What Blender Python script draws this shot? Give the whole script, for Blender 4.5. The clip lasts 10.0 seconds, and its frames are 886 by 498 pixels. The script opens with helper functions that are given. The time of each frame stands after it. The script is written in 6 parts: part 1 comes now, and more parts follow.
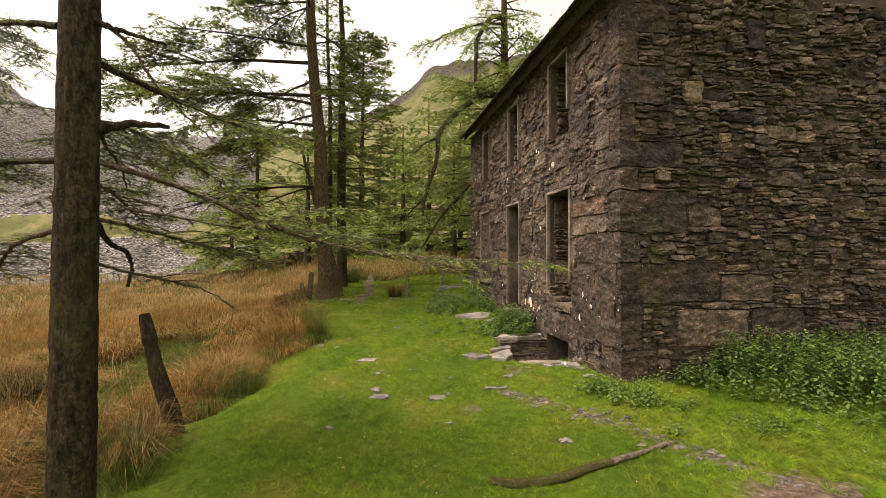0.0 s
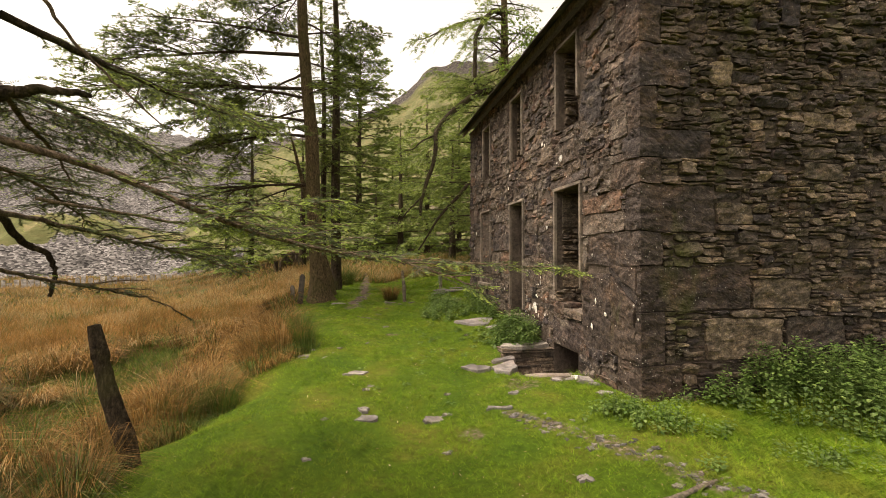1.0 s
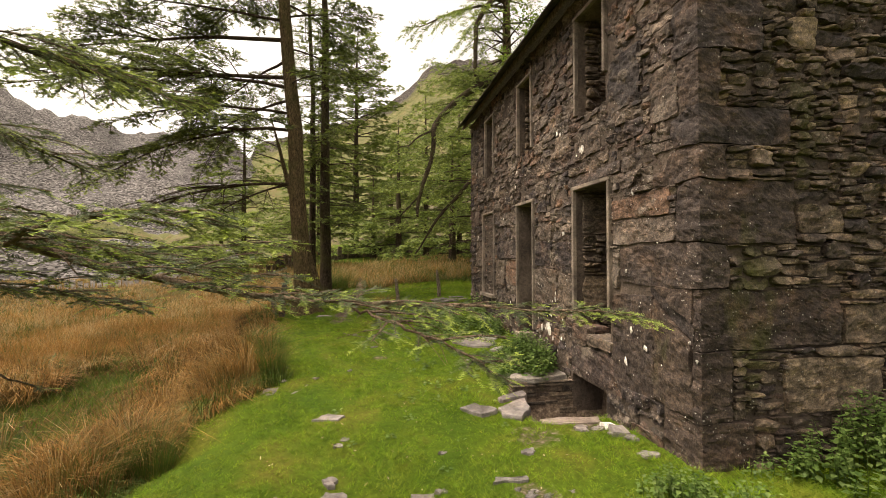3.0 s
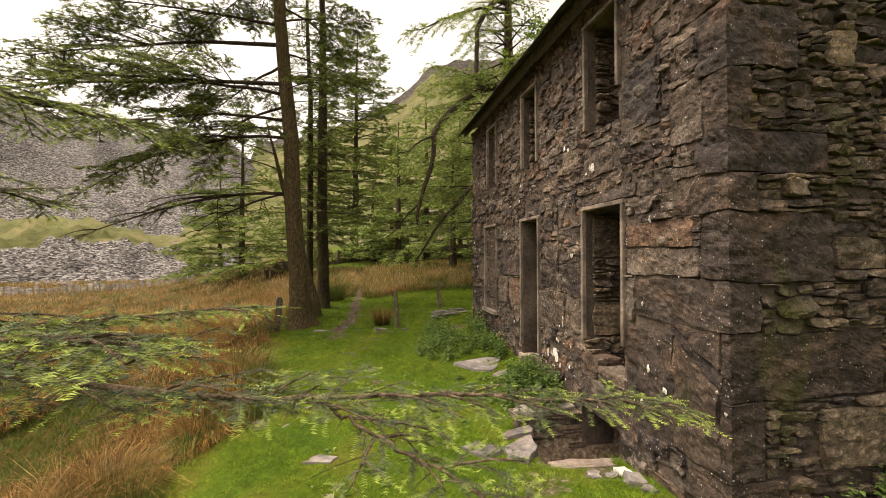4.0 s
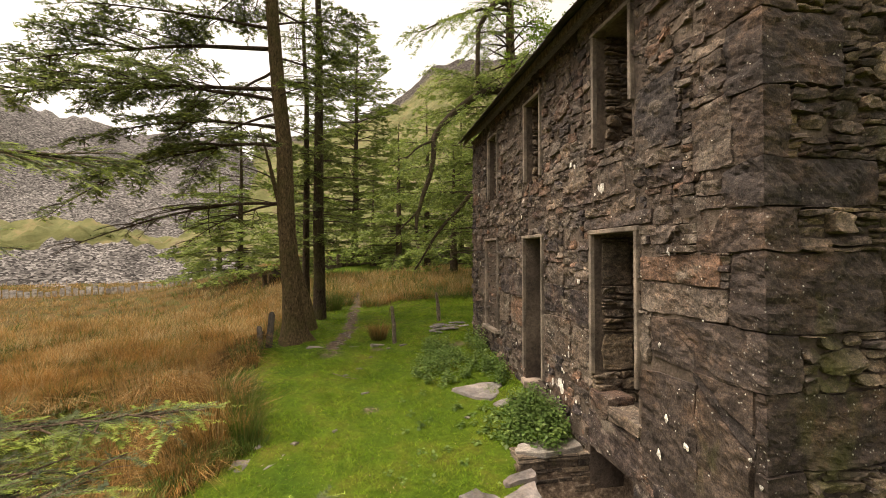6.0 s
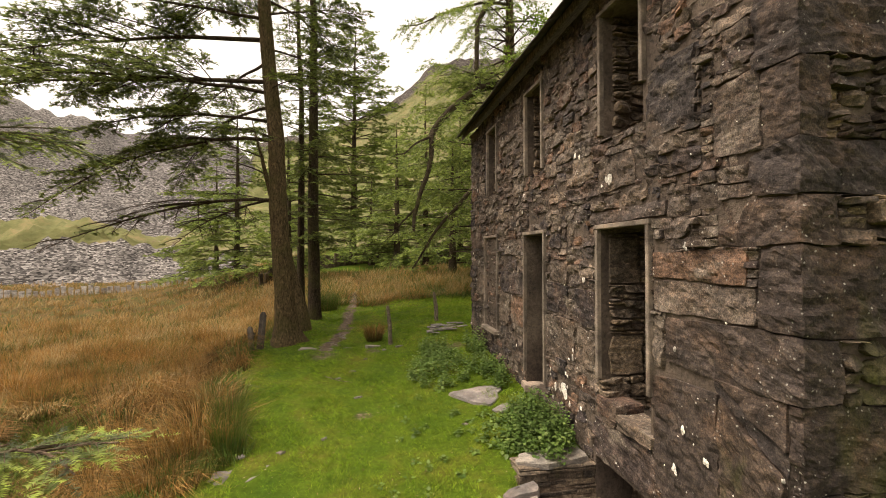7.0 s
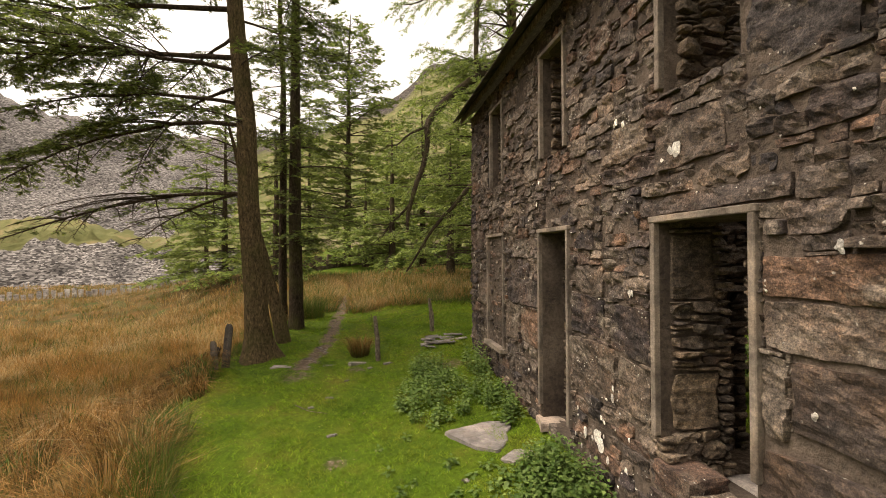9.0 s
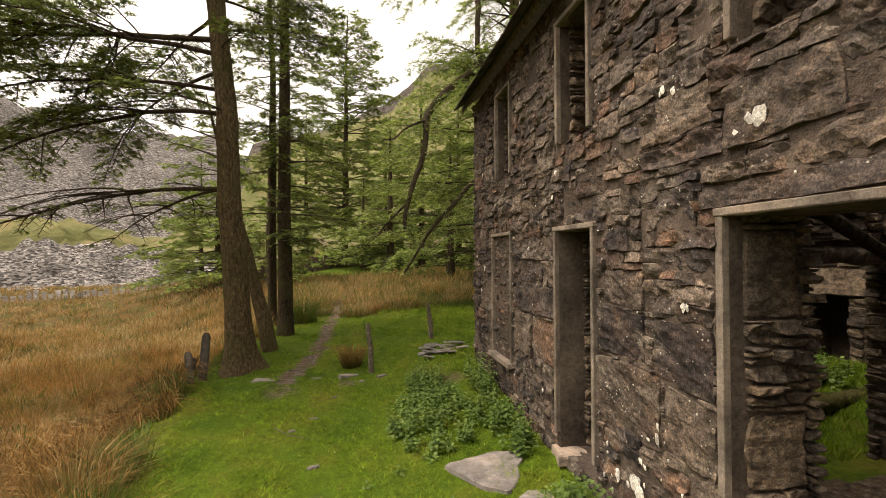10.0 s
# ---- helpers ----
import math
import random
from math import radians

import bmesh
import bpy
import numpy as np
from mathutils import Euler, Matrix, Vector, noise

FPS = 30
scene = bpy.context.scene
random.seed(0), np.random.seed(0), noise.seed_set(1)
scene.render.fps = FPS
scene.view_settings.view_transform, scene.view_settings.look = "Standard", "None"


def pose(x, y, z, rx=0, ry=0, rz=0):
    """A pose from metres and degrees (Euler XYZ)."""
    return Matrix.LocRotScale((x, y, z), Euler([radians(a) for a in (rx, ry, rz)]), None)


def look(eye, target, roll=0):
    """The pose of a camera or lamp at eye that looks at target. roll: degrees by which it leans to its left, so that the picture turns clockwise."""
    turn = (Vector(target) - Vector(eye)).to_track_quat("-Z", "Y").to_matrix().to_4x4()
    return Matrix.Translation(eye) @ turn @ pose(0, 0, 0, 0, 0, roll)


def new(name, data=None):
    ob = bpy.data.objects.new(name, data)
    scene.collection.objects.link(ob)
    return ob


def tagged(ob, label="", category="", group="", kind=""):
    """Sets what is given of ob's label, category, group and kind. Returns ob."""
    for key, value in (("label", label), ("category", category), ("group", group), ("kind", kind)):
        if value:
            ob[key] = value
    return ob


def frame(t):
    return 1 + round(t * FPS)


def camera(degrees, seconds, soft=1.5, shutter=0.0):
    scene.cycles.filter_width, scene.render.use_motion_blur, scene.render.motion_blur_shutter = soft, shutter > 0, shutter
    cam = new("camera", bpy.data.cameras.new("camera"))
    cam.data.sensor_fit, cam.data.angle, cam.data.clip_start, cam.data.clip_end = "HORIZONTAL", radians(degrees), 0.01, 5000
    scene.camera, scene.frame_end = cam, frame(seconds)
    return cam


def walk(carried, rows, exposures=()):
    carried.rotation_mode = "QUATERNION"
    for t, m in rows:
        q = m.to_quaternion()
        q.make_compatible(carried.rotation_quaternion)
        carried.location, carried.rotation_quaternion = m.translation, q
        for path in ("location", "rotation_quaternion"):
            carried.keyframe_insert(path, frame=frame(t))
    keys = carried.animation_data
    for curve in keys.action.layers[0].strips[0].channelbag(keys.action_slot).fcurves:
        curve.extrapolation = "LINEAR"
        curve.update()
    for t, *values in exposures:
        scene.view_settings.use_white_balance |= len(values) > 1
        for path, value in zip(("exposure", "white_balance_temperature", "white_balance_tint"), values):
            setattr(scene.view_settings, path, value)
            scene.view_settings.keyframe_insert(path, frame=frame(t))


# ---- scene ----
cam = camera(91.2, 10.0, soft=0.4)
PATH = [
    (0, (-0.032, -0.029, 1.681), (0.327, 1.939, 1.706), 0.0),
    (0.5, (0.034, 0.274, 1.694), (0.397, 2.241, 1.72), -0.0),
    (1, (0.105, 0.618, 1.688), (0.47, 2.584, 1.719), -0.0),
    (1.5, (0.183, 0.965, 1.688), (0.551, 2.931, 1.719), 0.0),
    (2, (0.278, 1.321, 1.682), (0.644, 3.286, 1.717), 0.0),
    (2.5, (0.358, 1.611, 1.745), (0.72, 3.577, 1.774), -0.2),
    (4, (0.479, 2.206, 2.192), (0.838, 4.173, 2.219), -0.2),
    (4.5, (0.498, 2.34, 2.321), (0.856, 4.308, 2.347), -0.2),
    (5, (0.524, 2.438, 2.426), (0.879, 4.406, 2.451), -0.2),
    (5.5, (0.578, 2.529, 2.526), (0.928, 4.498, 2.552), -0.2),
    (7, (0.736, 2.969, 2.48), (1.089, 4.937, 2.503), -0.2),
    (7.5, (0.804, 3.26, 2.489), (1.158, 5.228, 2.511), -0.4),
    (8, (0.876, 3.594, 2.485), (1.231, 5.562, 2.507), -0.3),
    (8.5, (0.954, 3.951, 2.486), (1.311, 5.918, 2.51), -0.3),
    (9, (1.037, 4.346, 2.506), (1.397, 6.313, 2.532), -0.3),
    (9.5, (1.112, 4.734, 2.511), (1.471, 6.702, 2.536), -0.2),
    (10, (1.181, 5.144, 2.525), (1.543, 7.111, 2.552), -0.3),
]
walk(cam, [(t, look(eye, target, roll)) for t, eye, target, roll in PATH],
     exposures=[(0, 1.4, 8000, 13), (10, 1.4, 8000, 13)])

# ---- sky, sun, exposure ----
world = bpy.data.worlds.new("overcast_sky")
scene.world = world
world.use_nodes = True
wn, wl = world.node_tree.nodes, world.node_tree.links
sky = wn.new("ShaderNodeTexSky")
sky.sky_type, sky.sun_disc = "NISHITA", False
SUN_UP, SUN_TURN = radians(64), radians(-86)
sky.sun_elevation, sky.sun_rotation = SUN_UP, SUN_TURN
sky.air_density, sky.dust_density, sky.ozone_density = 1.0, 6.0, 1.0
pale = wn.new("ShaderNodeHueSaturation")
pale.inputs["Saturation"].default_value = 0.12
wl.new(sky.outputs[0], pale.inputs["Color"])
wl.new(pale.outputs[0], wn["Background"].inputs["Color"])
wn["Background"].inputs["Strength"].default_value = 0.14
sun_data = bpy.data.lights.new("sun", "SUN")
sun_data.energy, sun_data.angle, sun_data.color = 0.5, radians(30), (1.0, 0.95, 0.86)
sun = new("sun", sun_data)
sun.matrix_world = look((0, 0, 0), -Vector((math.sin(SUN_TURN) * math.cos(SUN_UP), math.cos(SUN_TURN) * math.cos(SUN_UP), math.sin(SUN_UP))))

# ---- helpers ----
rng = np.random.default_rng(7)


def S(a, b, v):
    k = np.clip((v - a) / (b - a), 0, 1)
    return k * k * (3 - 2 * k)


def waves(x, y, scale, seed, n=7):
    """Smooth rolling noise in about -1..1."""
    r = np.random.default_rng(seed)
    out = 0
    for _ in range(n):
        a, k, p = r.uniform(0, 6.28), r.uniform(0.5, 1.8) / scale, r.uniform(0, 6.28)
        out = out + np.sin((x * np.cos(a) + y * np.sin(a)) * k * 6.28 + p)
    return out / (n ** 0.5 * 1.2)


def raw_mesh(name, v, f, material, smooth=False, attrs=None):
    """A mesh from arrays of vertices and of triangles or quads."""
    v, f = np.asarray(v, np.float32), np.asarray(f, np.int32)
    me = bpy.data.meshes.new(name)
    me.vertices.add(len(v))
    me.vertices.foreach_set("co", v.ravel())
    me.loops.add(f.size)
    me.loops.foreach_set("vertex_index", f.ravel())
    me.polygons.add(len(f))
    me.polygons.foreach_set("loop_start", np.arange(0, f.size, f.shape[1], dtype=np.int32))
    me.update(calc_edges=True)
    me.polygons.foreach_set("use_smooth", np.full(len(f), smooth))
    for key, values in (attrs or {}).items():
        me.attributes.new(key, "FLOAT", "POINT").data.foreach_set("value", np.asarray(values, np.float32))
    me.materials.append(material)
    return me


def part(name, me, material, parent, label=""):
    """Links a bmesh or mesh as one object under a thing or a part."""
    if isinstance(me, bmesh.types.BMesh):
        data = bpy.data.meshes.new(name)
        me.to_mesh(data)
        me.free()
        data.materials.append(material)
        me = data
    ob = new(name, me)
    ob.parent = parent
    if label:
        ob["label"] = label
    return ob


def thing(name, label, category, at=(0, 0, 0), group="", kind=""):
    ob = new(name)
    ob.empty_display_size = 0.1
    ob.location = at
    return tagged(ob, label, category, group, kind)


def join(pieces):
    """Joins (vertices, faces) pieces of one face size."""
    vs, fs, n = [], [], 0
    for v, f in pieces:
        vs.append(np.asarray(v, float))
        fs.append(np.asarray(f, int) + n)
        n += len(v)
    return np.concatenate(vs), np.concatenate(fs)


def tube(points, radii, sides=6, rough=0.0, seed=0):
    """A round bar along points, as quads; closed to a narrow end."""
    p = np.asarray(points, float)
    n = len(p)
    d = np.gradient(p, axis=0)
    d /= np.linalg.norm(d, axis=1)[:, None] + 1e-9
    ref = np.array([0.0, 0.0, 1.0]) if abs(d[:, 2]).mean() < 0.8 else np.array([1.0, 0.0, 0.0])
    a = np.cross(d, ref)
    a /= np.linalg.norm(a, axis=1)[:, None] + 1e-9
    b = np.cross(d, a)
    ang = np.arange(sides) * 2 * np.pi / sides
    r = np.asarray(radii, float)[:, None] * np.ones(sides)
    if rough:
        r = r * (1 + np.random.default_rng(seed).normal(0, rough, r.shape))
    v = p[:, None] + r[..., None] * (np.cos(ang)[None, :, None] * a[:, None] + np.sin(ang)[None, :, None] * b[:, None])
    i, j = np.meshgrid(np.arange(n - 1), np.arange(sides), indexing="ij")
    k = (j + 1) % sides
    f = np.stack([i * sides + j, i * sides + k, (i + 1) * sides + k, (i + 1) * sides + j], -1).reshape(-1, 4)
    return v.reshape(-1, 3), f


def box_bm(size, at=(0, 0, 0), bevel=0.0, rough=0.0, cuts=0, seed=0):
    bm = bmesh.new()
    bmesh.ops.create_cube(bm, size=1.0, matrix=Matrix.Translation(at) @ Matrix.Diagonal((*size, 1)))
    if cuts:
        bmesh.ops.subdivide_edges(bm, edges=bm.edges[:], cuts=cuts, use_grid_fill=True)
    if bevel:
        bmesh.ops.bevel(bm, geom=[e for e in bm.edges if e.calc_face_angle(0) > 1], offset=bevel, segments=1, affect="EDGES")
    if rough:
        r = random.Random(seed)
        for q in bm.verts:
            q.co += Vector([r.uniform(-rough, rough) for _ in range(3)])
    return bm


# ---- materials ----
def mat(name, rough=0.85, spec=0.3):
    m = bpy.data.materials.new(name)
    m.use_nodes = True
    n, l = m.node_tree.nodes, m.node_tree.links
    p = n["Principled BSDF"]
    p.inputs["Roughness"].default_value = rough
    p.inputs["Specular IOR Level"].default_value = spec
    return m, n, l, p


def noise_node(n, l, scale, detail=4, rough=0.55, coord=None, stretch=None):
    t = n.new("ShaderNodeTexNoise")
    t.inputs["Scale"].default_value, t.inputs["Detail"].default_value, t.inputs["Roughness"].default_value = scale, detail, rough
    if coord is not None:
        if stretch:
            mp = n.new("ShaderNodeMapping")
            mp.inputs["Scale"].default_value = stretch
            l.new(coord, mp.inputs[0])
            coord = mp.outputs[0]
        l.new(coord, t.inputs["Vector"])
    return t.outputs["Fac"]


def ramp(n, l, fac, stops):
    r = n.new("ShaderNodeValToRGB")
    e = r.color_ramp.elements
    while len(e) < len(stops):
        e.new(0.5)
    for i, (pos, col) in enumerate(stops):
        e[i].position, e[i].color = pos, (*col, 1)
    l.new(fac, r.inputs[0])
    return r.outputs["Color"]


def grey(n, l, fac, a, b):
    r = n.new("ShaderNodeMapRange")
    r.inputs["From Min"].default_value, r.inputs["From Max"].default_value = a, b
    l.new(fac, r.inputs["Value"])
    return r.outputs["Result"]


def mix(n, l, fac, a, b, mode="MIX"):
    x = n.new("ShaderNodeMix")
    x.data_type, x.blend_type = "RGBA", mode
    for sock, val in ((x.inputs[0], fac), (x.inputs[6], a), (x.inputs[7], b)):
        if isinstance(val, (int, float)):
            sock.default_value = val
        elif isinstance(val, tuple):
            sock.default_value = (*val, 1)
        else:
            l.new(val, sock)
    return x.outputs[2]


def bump(n, l, p, fac, strength=0.5, dist=0.02):
    b = n.new("ShaderNodeBump")
    b.inputs["Strength"].default_value, b.inputs["Distance"].default_value = strength, dist
    l.new(fac, b.inputs["Height"])
    if p.inputs["Normal"].is_linked:
        l.new(p.inputs["Normal"].links[0].from_socket, b.inputs["Normal"])
    l.new(b.outputs[0], p.inputs["Normal"])


def attr(n, key):
    a = n.new("ShaderNodeAttribute")
    a.attribute_name = key
    return a.outputs["Fac"]


def place(n):
    return n.new("ShaderNodeNewGeometry").outputs["Position"]


def any_random(n, l):
    o, g, a, f = n.new("ShaderNodeObjectInfo"), n.new("ShaderNodeNewGeometry"), n.new("ShaderNodeMath"), n.new("ShaderNodeMath")
    a.operation, f.operation = "ADD", "FRACT"
    l.new(o.outputs["Random"], a.inputs[0])
    l.new(g.outputs["Random Per Island"], a.inputs[1])
    l.new(a.outputs[0], f.inputs[0])
    return f.outputs[0]


def stone_material(name, stops, moss=0.0, lichen=0.5, grain=(5, 5, 22), spots=True, speck=0.65, smear=0.0, rust=0.5):
    m, n, l, p = mat(name, 0.82, 0.25)
    pos, rnd = place(n), any_random(n, l)
    col = ramp(n, l, rnd, stops)
    patch = noise_node(n, l, 2.6, 5, 0.6, pos)
    lift = n.new("ShaderNodeMath")
    lift.operation = "MULTIPLY"
    lift.inputs[1].default_value = rust
    l.new(grey(n, l, patch, 0.5, 0.8), lift.inputs[0])
    col = mix(n, l, lift.outputs[0], col, (0.13, 0.075, 0.045))
    fine = noise_node(n, l, 1.0, 7, 0.72, pos, grain)
    col = mix(n, l, 0.7, col, ramp(n, l, fine, [(0.3, (0.35, 0.34, 0.34)), (0.5, (1.0, 1.0, 1.0)), (0.72, (1.8, 1.7, 1.58))]), "MULTIPLY")
    blot = noise_node(n, l, 17, 6, 0.72, pos, (1, 1, 1.5))
    col = mix(n, l, 0.8 if spots else 0.25, col, ramp(n, l, blot, [(0.37, (0.4, 0.39, 0.39)), (0.5, (0.95, 0.95, 0.95)), (0.64, (1.75, 1.7, 1.6))]), "MULTIPLY")
    stain = noise_node(n, l, 3.5, 6, 0.65, pos)
    col = mix(n, l, 0.8, col, ramp(n, l, stain, [(0.36, (0.42, 0.41, 0.41)), (0.5, (0.92, 0.92, 0.92)), (0.66, (1.4, 1.36, 1.32))]), "MULTIPLY")
    if smear:
        # old lime pointing dragged over the faces
        sm = noise_node(n, l, 2.2, 8, 0.68, pos, (1, 1, 1.3))
        col = mix(n, l, grey(n, l, sm, 0.62 - smear, 0.74 - smear), col, ramp(n, l, blot, [(0.35, (0.085, 0.069, 0.057)), (0.65, (0.215, 0.178, 0.146))]))
    if moss:
        mz = noise_node(n, l, 0.9, 4, 0.6, pos, (1.6, 1.6, 0.7))
        col = mix(n, l, grey(n, l, mz, 0.66 - moss, 0.8 - moss), col, (0.06, 0.062, 0.016))
    if spots:
        v = n.new("ShaderNodeTexVoronoi")
        v.inputs["Scale"].default_value = 34
        l.new(mix(n, l, 0.03, pos, n.new("ShaderNodeTexNoise").outputs["Color"]), v.inputs["Vector"])
        sep = n.new("ShaderNodeSeparateColor")
        l.new(v.outputs["Color"], sep.inputs[0])
        big = noise_node(n, l, 1.8, 4, 0.6, pos)
        got = grey(n, l, v.outputs["Distance"], 0.3, 0.12)
        for other in (grey(n, l, sep.outputs[0], 0.74, 0.8), grey(n, l, big, 0.44, 0.58)):
            lim = n.new("ShaderNodeMath")
            lim.operation = "MULTIPLY"
            l.new(got, lim.inputs[0])
            l.new(other, lim.inputs[1])
            got = lim.outputs[0]
        lm = n.new("ShaderNodeMath")
        lm.operation = "MULTIPLY"
        lm.inputs[1].default_value = lichen
        l.new(got, lm.inputs[0])
        col = mix(n, l, lm.outputs[0], col, (0.42, 0.4, 0.36))
    tiny = noise_node(n, l, 80, 5, 0.75, pos)
    col = mix(n, l, speck, col, ramp(n, l, tiny, [(0.36, (0.35, 0.35, 0.35)), (0.5, (0.97, 0.97, 0.97)), (0.64, (1.95, 1.85, 1.7))]), "MULTIPLY")
    l.new(col, p.inputs["Base Color"])
    bump(n, l, p, fine, 0.8, 0.02)
    bump(n, l, p, noise_node(n, l, 28, 6, 0.75, pos), 0.9, 0.012)
    bump(n, l, p, tiny, 0.6, 0.005)
    return m


FACADE = stone_material("dark_fellstone", [(0.0, (0.027, 0.022, 0.025)), (0.16, (0.106, 0.082, 0.066)), (0.3, (0.033, 0.029, 0.031)), (0.46, (0.155, 0.122, 0.099)), (0.58, (0.052, 0.043, 0.043)), (0.68, (0.142, 0.088, 0.063)), (0.78, (0.031, 0.027, 0.030)), (0.9, (0.131, 0.108, 0.090)), (1.0, (0.070, 0.057, 0.051))], 0.0, 1.0, (8, 8, 10), speck=0.85, smear=0.1)
QUOIN = stone_material("dressed_quoin_stone", [(0.0, (0.066, 0.048, 0.039)), (0.4, (0.040, 0.034, 0.034)), (0.7, (0.072, 0.053, 0.043)), (1.0, (0.046, 0.035, 0.031))], 0.03, 0.9, (5, 5, 7), speck=0.6)
GABLE = stone_material("weathered_slate_rubble", [(0.0, (0.032, 0.026, 0.026)), (0.2, (0.106, 0.083, 0.062)), (0.4, (0.045, 0.037, 0.035)), (0.58, (0.180, 0.139, 0.097)), (0.7, (0.058, 0.046, 0.040)), (0.85, (0.153, 0.119, 0.087)), (1.0, (0.066, 0.054, 0.044))], 0.06, 0.7, (7, 7, 14))
INNER = stone_material("inner_rubble", [(0.0, (0.045, 0.037, 0.033)), (0.35, (0.165, 0.131, 0.101)), (0.6, (0.068, 0.055, 0.045)), (0.8, (0.209, 0.160, 0.116)), (1.0, (0.099, 0.080, 0.064))], 0.04, 0.3, (7, 7, 20))
SLATE = stone_material("grey_slate", [(0.0, (0.13, 0.12, 0.115)), (0.5, (0.18, 0.17, 0.16)), (1.0, (0.24, 0.22, 0.2))], 0.03, 0.3, (7, 7, 30), False, 0.5)
SLAB = stone_material("pale_slab_slate", [(0.0, (0.183, 0.167, 0.162)), (1.0, (0.225, 0.204, 0.196))], 0.0, 0.3, (2, 2, 9), False, 0.3)
FENCE_SLATE = stone_material("bleached_fence_slate", [(0.0, (0.36, 0.345, 0.335)), (1.0, (0.47, 0.45, 0.44))], 0.0, 0.2, (2, 2, 9), False, 0.3)
PINKISH = stone_material("worn_pink_slate", [(0.0, (0.25, 0.2, 0.17)), (1.0, (0.32, 0.26, 0.22))], 0.0, 0.3, (2, 2, 9), False, 0.3)
PALE = stone_material("lichen_white", [(0.0, (0.60, 0.58, 0.54)), (1.0, (0.68, 0.66, 0.62))], 0, 0, (8, 8, 8), False)
FRAME = stone_material("sawn_slate", [(0.0, (0.172, 0.144, 0.121)), (1.0, (0.213, 0.178, 0.149))], 0.0, 0.25, (4, 4, 1.2), False, 0.3)
ROOF = stone_material("roof_slate", [(0.0, (0.07, 0.062, 0.055)), (1.0, (0.12, 0.105, 0.09))], 0.05, 0.2, (5, 5, 5), False)


def mortar_material(name, dark):
    m, n, l, p = mat(name, 0.95, 0.1)
    pos = place(n)
    a = noise_node(n, l, 1.3, 5, 0.6, pos)
    b = noise_node(n, l, 22, 5, 0.7, pos)
    col = ramp(n, l, a, [(0.3, (0.055, 0.045, 0.039)), (0.5, (0.125, 0.1, 0.084)), (0.7, (0.23, 0.185, 0.152))])
    col = mix(n, l, 0.8, col, ramp(n, l, b, [(0.3, (0.4 * dark, 0.4 * dark, 0.4 * dark)), (0.6, (1.2 * dark, 1.15 * dark, 1.1 * dark))]), "MULTIPLY")
    l.new(col, p.inputs["Base Color"])
    bump(n, l, p, b, 1.0, 0.03)
    return m


MORTAR = mortar_material("old_lime_mortar", 0.7)
# same mortar darkened: shadow in the open gable joints is put into the colour
SHADED_MORTAR = mortar_material("shaded_joint_mortar", 0.45)


def bark_material(name, a, b, moss=0.15):
    m, n, l, p = mat(name, 0.95, 0.1)
    pos = place(n)
    f = noise_node(n, l, 9, 8, 0.7, pos, (2.6, 2.6, 0.7))
    warp = n.new("ShaderNodeTexNoise")
    warp.inputs["Scale"].default_value, warp.inputs["Detail"].default_value = 11, 5
    l.new(pos, warp.inputs["Vector"])
    v = n.new("ShaderNodeTexVoronoi")
    v.feature = "DISTANCE_TO_EDGE"
    v.inputs["Scale"].default_value = 21
    mp = n.new("ShaderNodeMapping")
    mp.inputs["Scale"].default_value = (1.6, 1.6, 0.5)
    l.new(mix(n, l, 0.2, pos, warp.outputs["Color"]), mp.inputs[0])
    l.new(mp.outputs[0], v.inputs["Vector"])
    col = ramp(n, l, f, [(0.34, a), (0.66, b)])
    plate = noise_node(n, l, 26, 6, 0.7, pos, (1, 1, 0.6))
    col = mix(n, l, 0.75, col, ramp(n, l, plate, [(0.36, (0.4, 0.4, 0.4)), (0.62, (1.6, 1.52, 1.45))]), "MULTIPLY")
    crack = grey(n, l, v.outputs["Distance"], 0.0, 0.14)
    col = mix(n, l, grey(n, l, v.outputs["Distance"], -0.1, 0.1), tuple(c * 0.5 for c in a), col)
    g = noise_node(n, l, 1.7, 6, 0.65, pos)
    col = mix(n, l, grey(n, l, g, 0.62 - moss, 0.95 - moss), col, (0.085, 0.08, 0.028))
    s = noise_node(n, l, 60, 3, 0.6, pos)
    col = mix(n, l, grey(n, l, s, 0.68, 0.76), col, (0.2, 0.17, 0.14))
    l.new(col, p.inputs["Base Color"])
    bump(n, l, p, crack, 0.7, 0.02)
    bump(n, l, p, plate, 0.9, 0.02)
    bump(n, l, p, f, 0.9, 0.03)
    return m


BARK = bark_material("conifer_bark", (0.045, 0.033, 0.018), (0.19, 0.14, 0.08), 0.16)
# darker bark copy: the shade of backlit trunks and limbs is in its colour
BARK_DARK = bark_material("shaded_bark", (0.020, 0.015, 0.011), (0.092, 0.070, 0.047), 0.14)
# limbs seen against the sky: silhouette darkness is put into the colour
TWIG = bark_material("twig_bark", (0.03, 0.022, 0.016), (0.1, 0.075, 0.053), 0.03)
# paler copy for lit boughs and sprays, their light painted in
TWIG_PALE = bark_material("lit_twig_bark", (0.1, 0.07, 0.05), (0.24, 0.18, 0.13), 0.0)
OLDWOOD = bark_material("weathered_wood", (0.11, 0.09, 0.07), (0.28, 0.235, 0.19), 0.02)
MOSSWOOD = bark_material("mossy_wood", (0.06, 0.05, 0.03), (0.12, 0.11, 0.04), 0.4)


